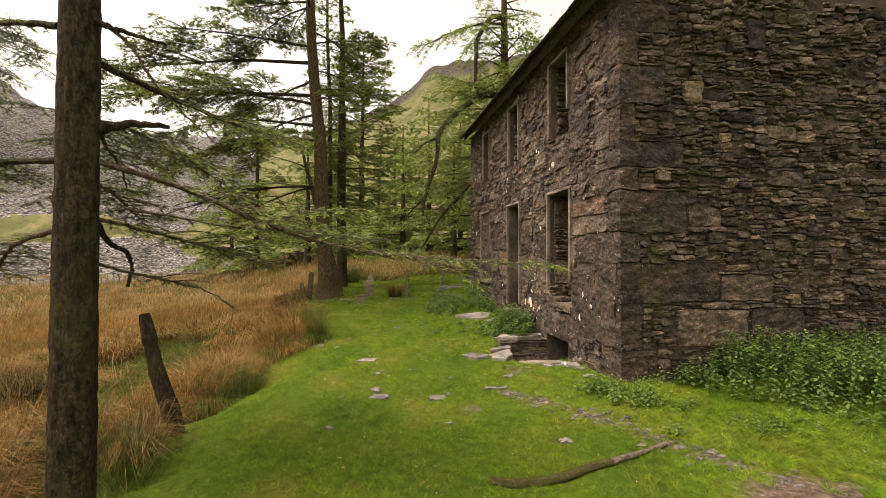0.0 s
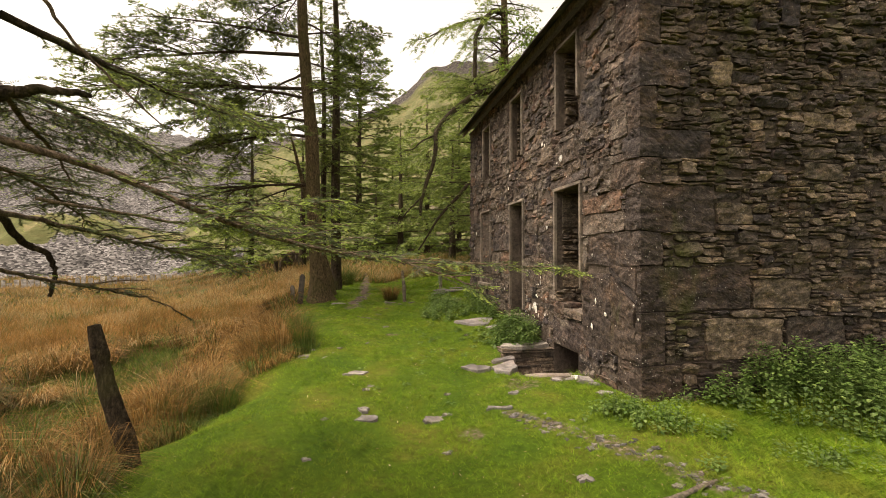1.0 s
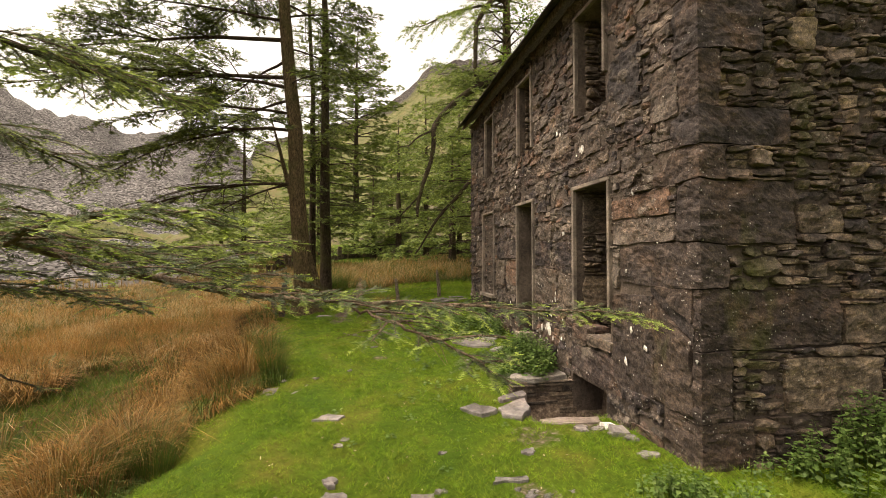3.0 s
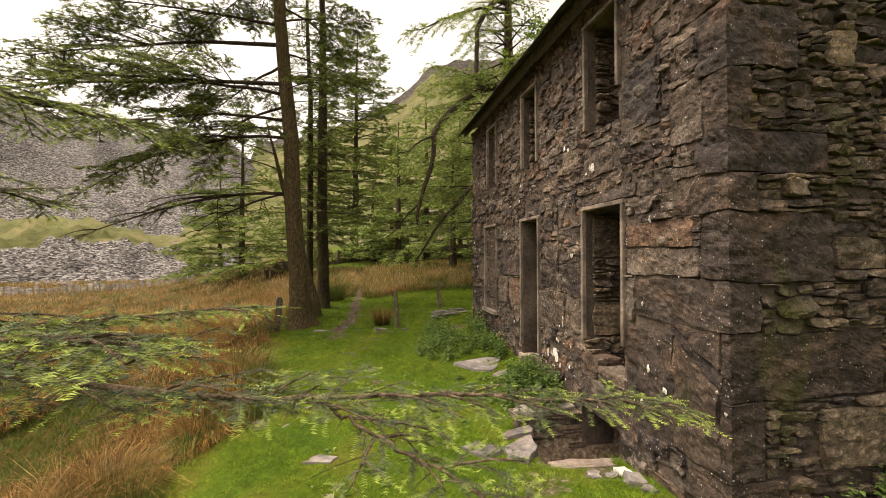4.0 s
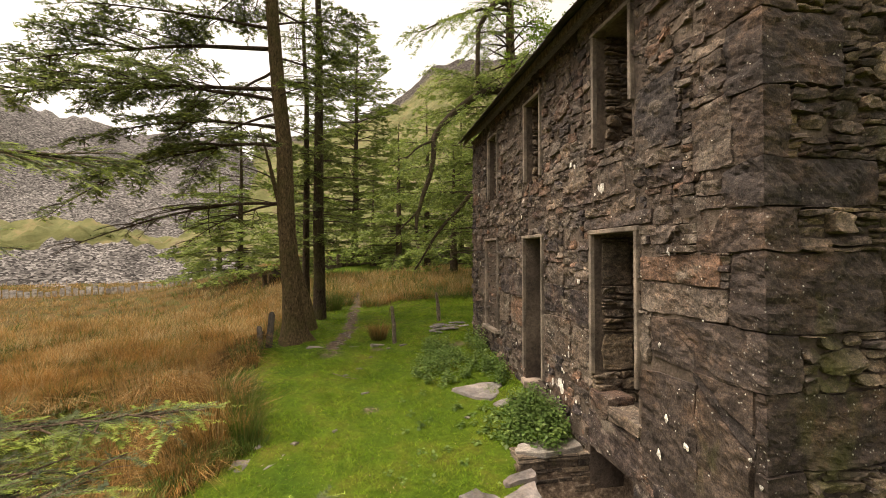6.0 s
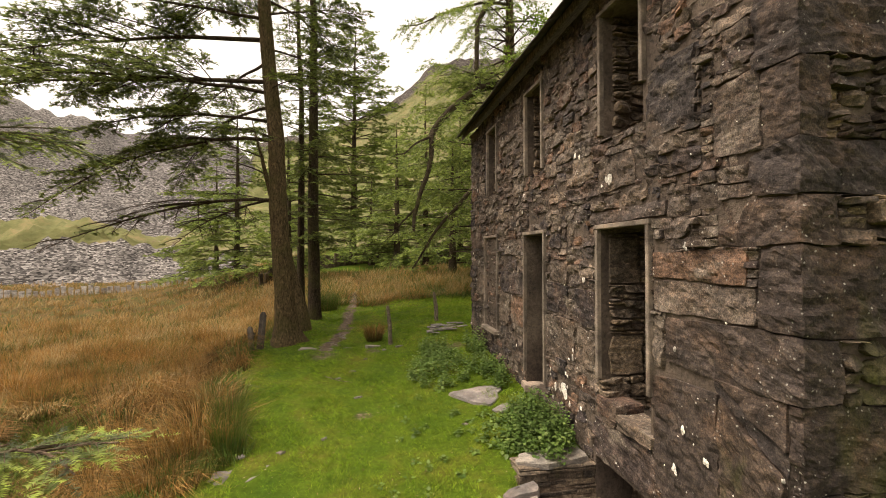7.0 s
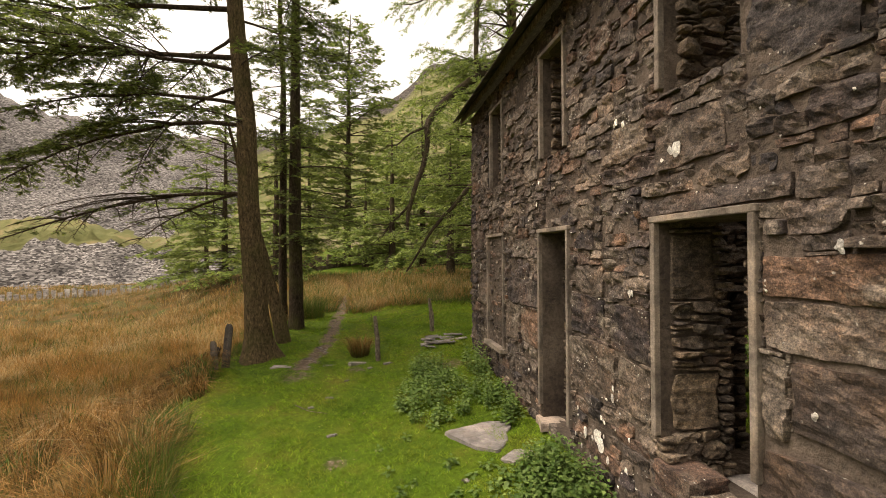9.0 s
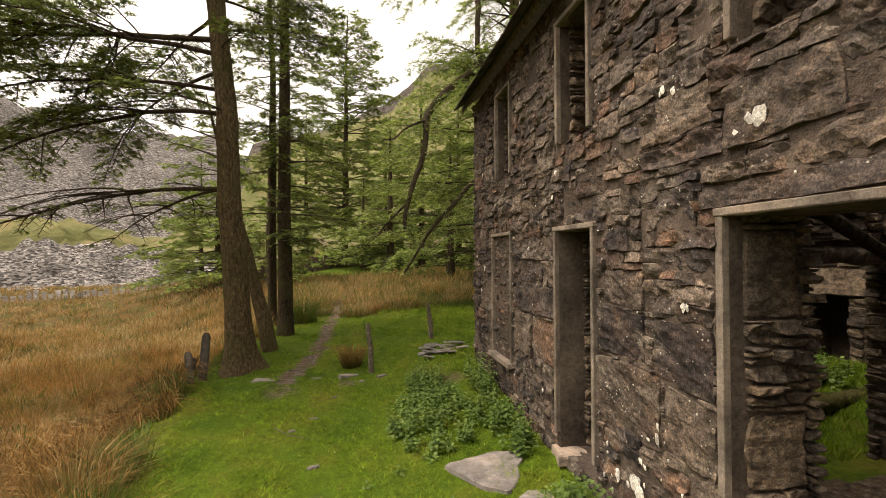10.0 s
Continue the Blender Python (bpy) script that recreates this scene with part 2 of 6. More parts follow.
def leaf_material(name, stops, fresh=None, trans=0.25, rough=0.6, along=None, tone=False, worn=None):
    m, n, l, p = mat(name, rough, 0.25)
    g = n.new("ShaderNodeNewGeometry")
    pick = g.outputs["Random Per Island"]
    if tone:
        tm = n.new("ShaderNodeMath")
        tm.operation = "MULTIPLY_ADD"
        tm.inputs[1].default_value = 0.45
        l.new(pick, tm.inputs[0])
        l.new(attr(n, "tone"), tm.inputs[2])
        pick = tm.outputs[0]
    col = ramp(n, l, pick, stops)
    big = noise_node(n, l, 1.1, 3, 0.5, g.outputs["Position"])
    col = mix(n, l, 0.6, col, ramp(n, l, big, [(0.3, (0.6, 0.62, 0.6)), (0.7, (1.35, 1.3, 1.2))]), "MULTIPLY")
    small = noise_node(n, l, 8, 3, 0.6, g.outputs["Position"])
    col = mix(n, l, 0.7, col, ramp(n, l, small, [(0.34, (0.5, 0.54, 0.5)), (0.5, (1.0, 1.0, 1.0)), (0.66, (1.55, 1.48, 1.35))]), "MULTIPLY")
    if worn:
        wm = n.new("ShaderNodeMath")
        wm.operation = "MULTIPLY"
        wm.inputs[1].default_value = 0.55
        l.new(grey(n, l, noise_node(n, l, 1.5, 5, 0.65, g.outputs["Position"]), 0.5, 0.66), wm.inputs[0])
        col = mix(n, l, wm.outputs[0], col, worn)
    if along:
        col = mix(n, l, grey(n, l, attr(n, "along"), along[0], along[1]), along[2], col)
    if fresh:
        col = mix(n, l, attr(n, "fresh"), col, fresh)
    l.new(col, p.inputs["Base Color"])
    if trans:
        tr, add = n.new("ShaderNodeBsdfTranslucent"), n.new("ShaderNodeMixShader")
        add.inputs[0].default_value = trans
        l.new(col, tr.inputs["Color"])
        l.new(p.outputs[0], add.inputs[1])
        l.new(tr.outputs[0], add.inputs[2])
        l.new(add.outputs[0], n["Material Output"].inputs["Surface"])
    return m


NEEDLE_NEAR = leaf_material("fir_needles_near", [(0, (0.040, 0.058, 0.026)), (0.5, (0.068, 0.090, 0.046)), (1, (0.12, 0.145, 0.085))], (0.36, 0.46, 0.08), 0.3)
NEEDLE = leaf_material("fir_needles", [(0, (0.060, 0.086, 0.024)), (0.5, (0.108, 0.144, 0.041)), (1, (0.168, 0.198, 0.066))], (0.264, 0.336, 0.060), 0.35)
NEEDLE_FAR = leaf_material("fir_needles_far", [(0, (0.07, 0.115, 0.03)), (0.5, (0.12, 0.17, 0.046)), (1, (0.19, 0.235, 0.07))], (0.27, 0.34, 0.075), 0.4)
BROADLEAF = leaf_material("broad_leaves", [(0, (0.07, 0.13, 0.015)), (1, (0.14, 0.22, 0.03))], None, 0.45)
BOG = leaf_material("bog_grass", [(0, (0.05, 0.095, 0.012)), (0.55, (0.085, 0.135, 0.018)), (0.85, (0.13, 0.13, 0.03)), (1, (0.28, 0.19, 0.08))], None, 0.3)
GRASS = leaf_material("lawn_grass", [(0, (0.099, 0.188, 0.013)), (0.45, (0.131, 0.230, 0.015)), (0.92, (0.182, 0.262, 0.022)), (1, (0.290, 0.278, 0.061))], None, 0.3, 0.8, worn=(0.231, 0.226, 0.033))
# rush feet: their own green, painted darker as shade between the tussocks
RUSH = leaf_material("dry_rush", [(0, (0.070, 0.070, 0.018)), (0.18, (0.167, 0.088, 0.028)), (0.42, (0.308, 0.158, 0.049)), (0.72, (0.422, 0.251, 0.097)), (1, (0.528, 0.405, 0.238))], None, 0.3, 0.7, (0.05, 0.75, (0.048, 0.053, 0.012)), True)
RUSH_GREEN = leaf_material("green_rush", [(0, (0.045, 0.088, 0.012)), (0.7, (0.08, 0.125, 0.02)), (1, (0.2, 0.15, 0.05))], None, 0.2, 0.6)
NETTLE = leaf_material("nettle_leaves", [(0, (0.064, 0.122, 0.026)), (0.5, (0.106, 0.176, 0.044)), (1, (0.168, 0.238, 0.072))], None, 0.35, 0.5)

LITTER = leaf_material("dead_leaves", [(0, (0.12, 0.07, 0.035)), (0.5, (0.26, 0.17, 0.09)), (1, (0.45, 0.37, 0.26))], None, 0.1)


def ground_material():
    m, n, l, p = mat("turf_and_soil", 0.95, 0.1)
    pos = place(n)
    a, b = noise_node(n, l, 1.1, 5, 0.6, pos), noise_node(n, l, 16, 5, 0.7, pos)
    turf = ramp(n, l, a, [(0.3, (0.036, 0.072, 0.006)), (0.5, (0.060, 0.096, 0.008)), (0.68, (0.100, 0.098, 0.016))])
    field = ramp(n, l, a, [(0.32, (0.038, 0.060, 0.012)), (0.45, (0.068, 0.050, 0.017)), (0.7, (0.12, 0.062, 0.022))])
    soil = ramp(n, l, b, [(0.3, (0.05, 0.034, 0.025)), (0.55, (0.11, 0.08, 0.06)), (0.72, (0.2, 0.165, 0.135))])
    col = mix(n, l, attr(n, "field"), turf, field)
    sm = n.new("ShaderNodeMath")
    sm.operation = "MULTIPLY_ADD"
    l.new(b, sm.inputs[0])
    sm.inputs[1].default_value = 0.9
    l.new(attr(n, "soil"), sm.inputs[2])
    col = mix(n, l, grey(n, l, sm.outputs[0], 0.72, 0.95), col, soil)
    col = mix(n, l, 0.7, col, ramp(n, l, b, [(0.3, (0.5, 0.5, 0.5)), (0.65, (1.35, 1.35, 1.3))]), "MULTIPLY")
    l.new(col, p.inputs["Base Color"])
    bump(n, l, p, b, 0.8, 0.04)
    return m


GROUND = ground_material()


def hill_material(name, scree):
    m, n, l, p = mat(name, 0.95, 0.1)
    pos = place(n)
    big = noise_node(n, l, 0.035, 5, 0.6, pos)
    mid = noise_node(n, l, 0.25, 6, 0.7, pos)
    grass = ramp(n, l, mid, [(0.3, (0.075, 0.085, 0.03)), (0.5, (0.13, 0.13, 0.055)), (0.68, (0.21, 0.165, 0.085))])
    v = n.new("ShaderNodeTexVoronoi")
    v.inputs["Scale"].default_value = 3.6 if scree else 2.4
    mp = n.new("ShaderNodeMapping")
    mp.inputs["Scale"].default_value = (0.8, 0.8, 2.0)
    l.new(pos, mp.inputs[0])
    l.new(mp.outputs[0], v.inputs["Vector"])
    sep = n.new("ShaderNodeSeparateColor")
    l.new(v.outputs["Color"], sep.inputs[0])
    rock = ramp(n, l, sep.outputs[0], [(0.0, (0.025, 0.023, 0.023)), (0.4, (0.10, 0.092, 0.09)), (0.75, (0.19, 0.176, 0.17)), (1.0, (0.33, 0.31, 0.30))])
    rock = mix(n, l, 0.6, rock, ramp(n, l, mid, [(0.3, (0.55, 0.55, 0.55)), (0.7, (1.3, 1.28, 1.25))]), "MULTIPLY")
    if not scree:
        rock = mix(n, l, 1.0, rock, (0.6, 0.56, 0.52), "MULTIPLY")
    rk = n.new("ShaderNodeMath")
    rk.operation = "MULTIPLY_ADD"
    l.new(mid, rk.inputs[0])
    rk.inputs[1].default_value = 0.8
    l.new(attr(n, "rock"), rk.inputs[2])
    col = mix(n, l, grey(n, l, rk.outputs[0], 0.82, 0.98), grass, rock)
    col = mix(n, l, 0.35 if not scree else 0.1, col, ramp(n, l, big, [(0.35, (0.5, 0.5, 0.5)), (0.65, (1.4, 1.4, 1.4))]), "MULTIPLY")
    l.new(col, p.inputs["Base Color"])
    bump(n, l, p, sep.outputs[0], 1.0, 0.3)
    return m


SCREE = hill_material("slate_scree", True)
FELL = hill_material("grassy_fell", False)

# ---- ground ----
EDGE_Y = [-10, 0, 4.1, 5.5, 6.6, 8.3, 9.3, 10.5, 12.8, 14, 17, 20, 40, 80]
EDGE_X = [-2.3, -2.3, -2.1, -2.05, -1.85, -0.85, -1.05, -1.35, -1.75, -1.75, -1.6, -1.5, -3, -5]
LAWN_Y = [-40, -10, 0, 3.8, 5.5, 8, 10, 12.8, 14, 17, 19.5, 23, 30, 60, 150]
LAWN_Z = [-0.3, -0.25, -0.22, -0.18, -0.12, -0.01, 0.12, 0.3, 0.34, 0.42, 0.5, 0.72, 1.2, 3.0, 9]
LIFT_Y = [0, 3.2, 4.5, 5.3, 6.6, 7.5, 8.6]  # the turf rises towards the wall, but for a dip at the pit
LIFT_Z = [0.06, 0.06, 0.2, 0.14, 0.03, 0.15, 0.24]
PIT = (2.38, 3.72, 6.6, 7.46, -0.75)


def edge_gap(x, y):
    return np.interp(y, EDGE_Y, EDGE_X) + 0.12 * np.sin(y * 3.1) + 0.07 * np.sin(y * 7.3 + 1) - x


def ground_z(x, y):
    x, y = np.asarray(x, float), np.asarray(y, float)
    lawn = np.interp(y, LAWN_Y, LAWN_Z) + np.interp(y, LIFT_Y, LIFT_Z) * S(0.8, 3.2, x) + 0.03 * waves(x, y, 2.2, 3) + 0.012 * waves(x, y, 0.6, 4)
    gap = edge_gap(x, y)
    wide = 1.3 + 18 * S(18, 42, y)
    low = -0.5 - 0.45 * S(1, 9, gap) - 0.4 * S(8, 40, gap) + 0.1 * waves(x, y, 4, 5) + 0.05 * waves(x, y, 1.3, 6)
    low = low + 2.5 * S(60, 120, np.hypot(x, y))
    start = -0.15 * wide - 1.0 * (1 - S(6.3, 8.1, y))
    k = S(0, 1, (gap - start) / (wide - 0.6 * (1 - S(6.3, 8.1, y)) - start))
    z = lawn * (1 - k) + low * k
    pit = (x > PIT[0]) & (x < PIT[1]) & (y > PIT[2]) & (y < PIT[3])
    z = np.where(pit, PIT[4], z)
    inside = (x > 3.8) & (x < 7.4) & (y > 5.6) & (y < 13)
    return np.where(inside, 0.45 + 0.7 * S(5.9, 7.4, x) + 0.06 * waves(x, y, 1.5, 9), z)


def gz(x, y):
    return float(ground_z(x, y))


PATH_LINE = np.array([(1.75, 5.3), (2.0, 4.9), (2.3, 4.3), (2.6, 3.75), (2.85, 3.4), (3.15, 3.1), (3.5, 2.8)])
TRACK = np.array([(-0.15, 13.1), (0.0, 13.8), (0.16, 14.8), (0.15, 17), (0.3, 20), (0.2, 24)])


def near_line(x, y, line):
    best = np.full(np.shape(x), 9.0)
    for (ax, ay), (bx, by) in zip(line[:-1], line[1:]):
        t = np.clip(((x - ax) * (bx - ax) + (y - ay) * (by - ay)) / ((bx - ax) ** 2 + (by - ay) ** 2), 0, 1)
        best = np.minimum(best, np.hypot(x - ax - t * (bx - ax), y - ay - t * (by - ay)))
    return best


def soil_amount(x, y):
    s = 0.62 * (1 - S(0.05, 0.34, near_line(x, y, TRACK) + 0.09 * waves(x, y, 0.7, 33)))
    s = np.maximum(s, 0.4 * (1 - S(0.05, 0.3, near_line(x, y, PATH_LINE))))
    s = np.maximum(s, 0.6 * (1 - S(0.2, 0.8, np.hypot((x - 3.3) / 1.4, y - 2.55))))
    for cx, cy, r in ((2.2, 6.2, 0.5), (-0.2, 12.6, 0.7), (0.7, 9.6, 0.25), (2.9, 6.3, 0.4), (1.2, 4.9, 0.25), (2.6, 12.2, 0.6), (0.9, 12.9, 0.4)):
        s = np.maximum(s, 0.42 * (1 - S(0.1, r, np.hypot(x - cx, y - cy))))
    pit = (x > PIT[0] - 0.05) & (x < PIT[1]) & (y > PIT[2] - 0.05) & (y < PIT[3] + 0.05)
    return np.where(pit | ((x > 3.3) & (y > 5.2) & (y < 8.6 + 0.3 * np.sin(3 * x)) & (x < 7.4)), 1.0, s)


def spaced(parts):
    out = [np.array([parts[0][0]])]
    for a, b, n, grow in parts:
        t = np.linspace(0, 1, n + 1)[1:]
        out.append(a + (b - a) * (t if grow == 1 else (t ** grow if b > 0 and grow > 1 else 1 - (1 - t) ** grow)))
    return np.concatenate(out)


def build_ground():
    xs = spaced([(-700, -40, 16, 2.2), (-40, -5, 60, 1.6), (-5, 8, 116, 1), (8, 30, 24, 1.5), (30, 700, 16, 2.2)])
    ys = spaced([(-400, -8, 14, 2.2), (-8, 2, 40, 1), (2, 15, 116, 1), (15, 32, 56, 1), (32, 100, 50, 1.4), (100, 900, 16, 2.0)])
    X, Y = np.meshgrid(xs, ys, indexing="ij")
    Z = ground_z(X, Y)
    i, j = np.meshgrid(np.arange(len(xs) - 1), np.arange(len(ys) - 1), indexing="ij")
    w = len(ys)
    f = np.stack([i * w + j, (i + 1) * w + j, (i + 1) * w + j + 1, i * w + j + 1], -1).reshape(-1, 4)
    field = S(0.0, 0.9, edge_gap(X, Y) + 0.25 * waves(X, Y, 1.0, 11))
    field = np.maximum(field, S(19.2, 20.2, Y + 0.5 * waves(X, Y, 2, 12)) * (1 - S(30, 34, Y)) * S(-9, -3, X))
    me = raw_mesh("ground", np.stack([X, Y, Z], -1).reshape(-1, 3), f, GROUND, True, {"field": field.ravel(), "soil": soil_amount(X, Y).ravel()})
    tagged(new("ground", me), "grassy turf and soil sloping into a boggy field", "ground", kind="structure")


build_ground()


# ---- hills ----
def build_hill(name, label, material, az0, az1, steps, profile, rock, seed):
    """A hillside round the valley: profile(azimuth in degrees) gives (radius, height) knots from foot to back."""
    az = np.linspace(az0, az1, steps)
    u = np.linspace(0, 1, 120)
    V = np.zeros((steps, len(u), 3))
    R = np.zeros((steps, len(u)))
    for i, a in enumerate(az):
        kr, kz = profile(a)
        t = np.linspace(0, 1, len(kr))
        r, z = np.interp(u, t, kr), np.interp(u, t, kz)
        V[i, :, 0], V[i, :, 1], V[i, :, 2] = r * math.sin(radians(a)) + 0.5, r * math.cos(radians(a)) + 3, z
        R[i] = rock(a, u, z)
    x, y = V[..., 0], V[..., 1]
    amp = S(0, 0.15, u)[None]
    V[..., 2] += amp * (1.6 * waves(x, y, 26, seed) + 0.7 * waves(x, y, 8, seed + 1) + 0.35 * waves(x, y, 3, seed + 2) + 0.25 * np.random.default_rng(seed).normal(0, 1, x.shape))
    i, j = np.meshgrid(np.arange(steps - 1), np.arange(len(u) - 1), indexing="ij")
    w = len(u)
    f = np.stack([i * w + j, (i + 1) * w + j, (i + 1) * w + j + 1, i * w + j + 1], -1).reshape(-1, 4)
    tagged(new(name, raw_mesh(name, V.reshape(-1, 3), f, material, True, {"rock": R.ravel()})), label, "hill", kind="structure")


def scree_profile(a):
    top = np.interp(a, [-120, -60, -36, -33, -31.5, -29, -26, -22, -16, -13, -10, -6], [20, 19, 15.8, 14.0, 13.4, 14.2, 13.0, 13.6, 13.2, 11, 7, 2])
    h = math.tan(radians(top)) * 165 + 2
    return [62, 72, 80, 84, 108, 165, 240], [-2.5, 0.0, 4.2, 5.2, min(7.5, h * 0.5), h, h * 0.6]


def fell_profile(a):
    top = np.interp(a, [-24, -19, -16, -13, -4.5, 3.2, 5.5, 7.5, 9.3, 14, 20, 30, 60, 110], [-4, -2, 6, 13, 16, 19.2, 20.6, 22.8, 23.9, 24.1, 24.6, 24, 20, 12])
    foot = np.interp(a, [-30, -10, 0, 20], [75, 60, 48, 44])
    h = math.tan(radians(top)) * 270 + 2
    return [foot, foot + 15, 110, 190, 240, 270, 380], [-1 if a < -8 else 1.5, 4.5, h * 0.28, h * 0.58, h * 0.8, h, h * 0.9]


build_hill("scree_hill", "grey slate scree tip above a grassy terrace", SCREE, -120, -6, 220, scree_profile,
           lambda a, u, z: np.where((z > 4.4) & (z < 7.2 + 1.0 * math.sin(a * 0.9)), 0.0, 1.0) * (1 - S(-13, -8, np.full_like(u, a))) + 0.12, 21)
build_hill("fell", "yellow-green fellside with a rocky summit", FELL, -24, 110, 220, fell_profile,
           lambda a, u, z: 0.3 + 0.5 * S(0.66, 0.85, u) + 0.12 * S(0.0, 0.2, u) * (1 - S(0.2, 0.35, u)), 31)

# ---- house ----
FX, GY, FAR, TOP, THICK = 3.22, 5.07, 13.1, 5.34, 0.55
GABLE_END, BACK_TOP = 7.95, 3.1
OPENINGS = {  # name: y0, y1, z0, z1 of the clear hole in the front wall
    "window_1": (6.49, 7.31, 0.78, 2.74), "door_1": (8.79, 9.52, 0.45, 2.77), "window_2": (6.56, 7.23, 3.68, 5.02),
    "window_3": (8.84, 9.45, 3.68, 4.96), "window_4": (11.02, 11.62, 3.66, 4.95), "hole": (6.6, 7.44, -0.75, 0.24)}
BLOCKED = (11.0, 11.83, 1.0, 2.8)


def wall_body(name, label, y0, y1, x0, x1, z0, z1, holes, fill=None):
    """A wall with square holes, as one mesh of boxes butted end to end."""
    bm = bmesh.new()
    ycuts = sorted({y0, y1, *[h[0] for h in holes], *[h[1] for h in holes]})
    for a, b in zip(ycuts[:-1], ycuts[1:]):
        m = (a + b) / 2
        zs = sorted([(h[2], h[3]) for h in holes if h[0] < m < h[1]])
        low = z0
        for ha, hb in zs + [(z1, z1)]:
            if ha > low:
                bmesh.ops.create_cube(bm, size=1, matrix=Matrix.Translation(((x0 + x1) / 2, m, (low + ha) / 2)) @ Matrix.Diagonal((x1 - x0, b - a, ha - low, 1)))
            low = hb
    return tagged(part(name, bm, fill or MORTAR, None), label, "wall", kind="structure")


HOLES = list(OPENINGS.values())
SKIN, POINTING = 0.06, 0.039
wall_front = wall_body("wall_front", "dark rough stone house front with empty openings", GY + SKIN, FAR, FX + POINTING, FX + THICK, -0.9, TOP, HOLES)
wall_gable = wall_body("wall_gable", "weathered slate rubble gable wall", GY + SKIN, GY + THICK, FX + THICK, GABLE_END, -0.5, TOP, [], SHADED_MORTAR)
wall_far = wall_body("wall_far", "ruined far gable wall of rubble", FAR - THICK, FAR - 0.002, FX + THICK, GABLE_END - THICK, -0.5, TOP, [])
wall_back = wall_body("wall_back", "ruined back wall with a fireplace recess", GY + THICK, FAR - 0.002, GABLE_END - THICK, GABLE_END, -0.5, BACK_TOP, [(9.75, 10.4, 1.0, 1.95)])
o = part("chimney_back", box_bm((0.12, 1.0, 1.3), (GABLE_END + 0.065, 10.07, 1.45), 0.0, 0.0), SHADED_MORTAR, wall_back)
CROSS_TOP = 5.2


def cross_wall():
    """The wall between the rooms: a wide opening under a timber lintel."""
    bm = bmesh.new()
    for x0, x1, z0, z1 in ((FX + THICK, 4.93, -0.5, CROSS_TOP), (4.93, 6.15, 2.58, CROSS_TOP), (6.15, GABLE_END - THICK, -0.5, CROSS_TOP)):
        bmesh.ops.create_cube(bm, size=1, matrix=Matrix.Translation(((x0 + x1) / 2, 8.45, (z0 + z1) / 2)) @ Matrix.Diagonal((x1 - x0, 0.44, z1 - z0, 1)))
    return tagged(part("wall_cross", bm, SHADED_MORTAR, None), "inner cross wall over a wide opening", "wall", kind="structure")


wall_cross = cross_wall()


def gable_peak():
    bm = bmesh.new()
    for y in (GY + SKIN, GY + THICK):
        for x, z in ((FX + THICK, TOP), (GABLE_END, TOP), (5.6, TOP + 1.75)):
            bm.verts.new((x, y, z))
    bm.verts.ensure_lookup_table()
    v = bm.verts
    for q in ((0, 1, 2), (5, 4, 3), (0, 3, 4, 1), (1, 4, 5, 2), (2, 5, 3, 0)):
        bm.faces.new([v[k] for k in q])
    part("gable_peak", bm, SHADED_MORTAR, wall_gable)


gable_peak()


def slab(name, x0, x1, y0, y1, z0, z1, material, parent, seed=1, label=""):
    """A sawn slate slab with softened, slightly worn edges."""
    bm = box_bm((x1 - x0, y1 - y0, z1 - z0), ((x0 + x1) / 2, (y0 + y1) / 2, (z0 + z1) / 2), 0.006, 0.0015, 0, seed)
    return part(name, bm, material, parent, label)


def stone_frame(name, label, hole, depth, foot, sill=None, kind="structure", right_foot=None):
    y0, y1, z0, z1 = hole
    t = 0.05
    ob = thing(name, label, name.split("_")[0], (FX, (y0 + y1) / 2, z0), kind=kind)
    inv = Matrix.Translation(ob.location).inverted()
    made = [slab("jamb", FX - 0.012, FX + depth, y1, y1 + t, foot, z1, FRAME, ob, 2),
            slab("jamb", FX - 0.012, FX + depth, y0 - t, y0, foot if right_foot is None else right_foot, z1, FRAME, ob, 3),
            slab("lintel", FX - 0.016, FX + depth, y0 - t - 0.01, y1 + t + 0.01, z1, z1 + t, FRAME, ob, 4)]
    if sill:
        made.append(slab("sill", FX - sill[0], FX + 0.3, y0 - 0.08, y1 + 0.06, sill[1] - sill[2], sill[1], FRAME, ob, 5))
    for o in made:
        o.matrix_parent_inverse = inv
    return ob


window_1 = stone_frame("window_1", "empty ground-floor window opening with sawn slate frame", OPENINGS["window_1"], 0.11, 1.12, right_foot=1.2)
for name, b in (("sill_block", (FX - 0.015, FX + 0.32, 6.97, 7.34, 0.77, 0.94)), ("sill", (FX - 0.02, FX + 0.3, 6.42, 6.96, 0.74, 0.86))):
    x0, x1, y0, y1, z0, z1 = b
    o = part(name, box_bm((x1 - x0, y1 - y0, z1 - z0), ((x0 + x1) / 2, (y0 + y1) / 2, (z0 + z1) / 2), 0.012, 0.012, 2, 6), FACADE, window_1)
    o.matrix_parent_inverse = Matrix.Translation(window_1.location).inverted()
stone_frame("door_1", "empty doorway with tall sawn slate jambs", OPENINGS["door_1"], 0.3, 0.62)
stone_frame("window_2", "empty upper window with slate jambs and lost sill", OPENINGS["window_2"], 0.12, 3.74, right_foot=4.05)
stone_frame("window_3", "empty upper window with slate jambs", OPENINGS["window_3"], 0.12, 3.7)
stone_frame("window_4", "small empty upper window with slate jambs", OPENINGS["window_4"], 0.12, 3.68)
bw = stone_frame("window_5", "ground-floor window walled up with thin slate courses", BLOCKED, 0.06, 1.0, (0.07, 1.0, 0.07))


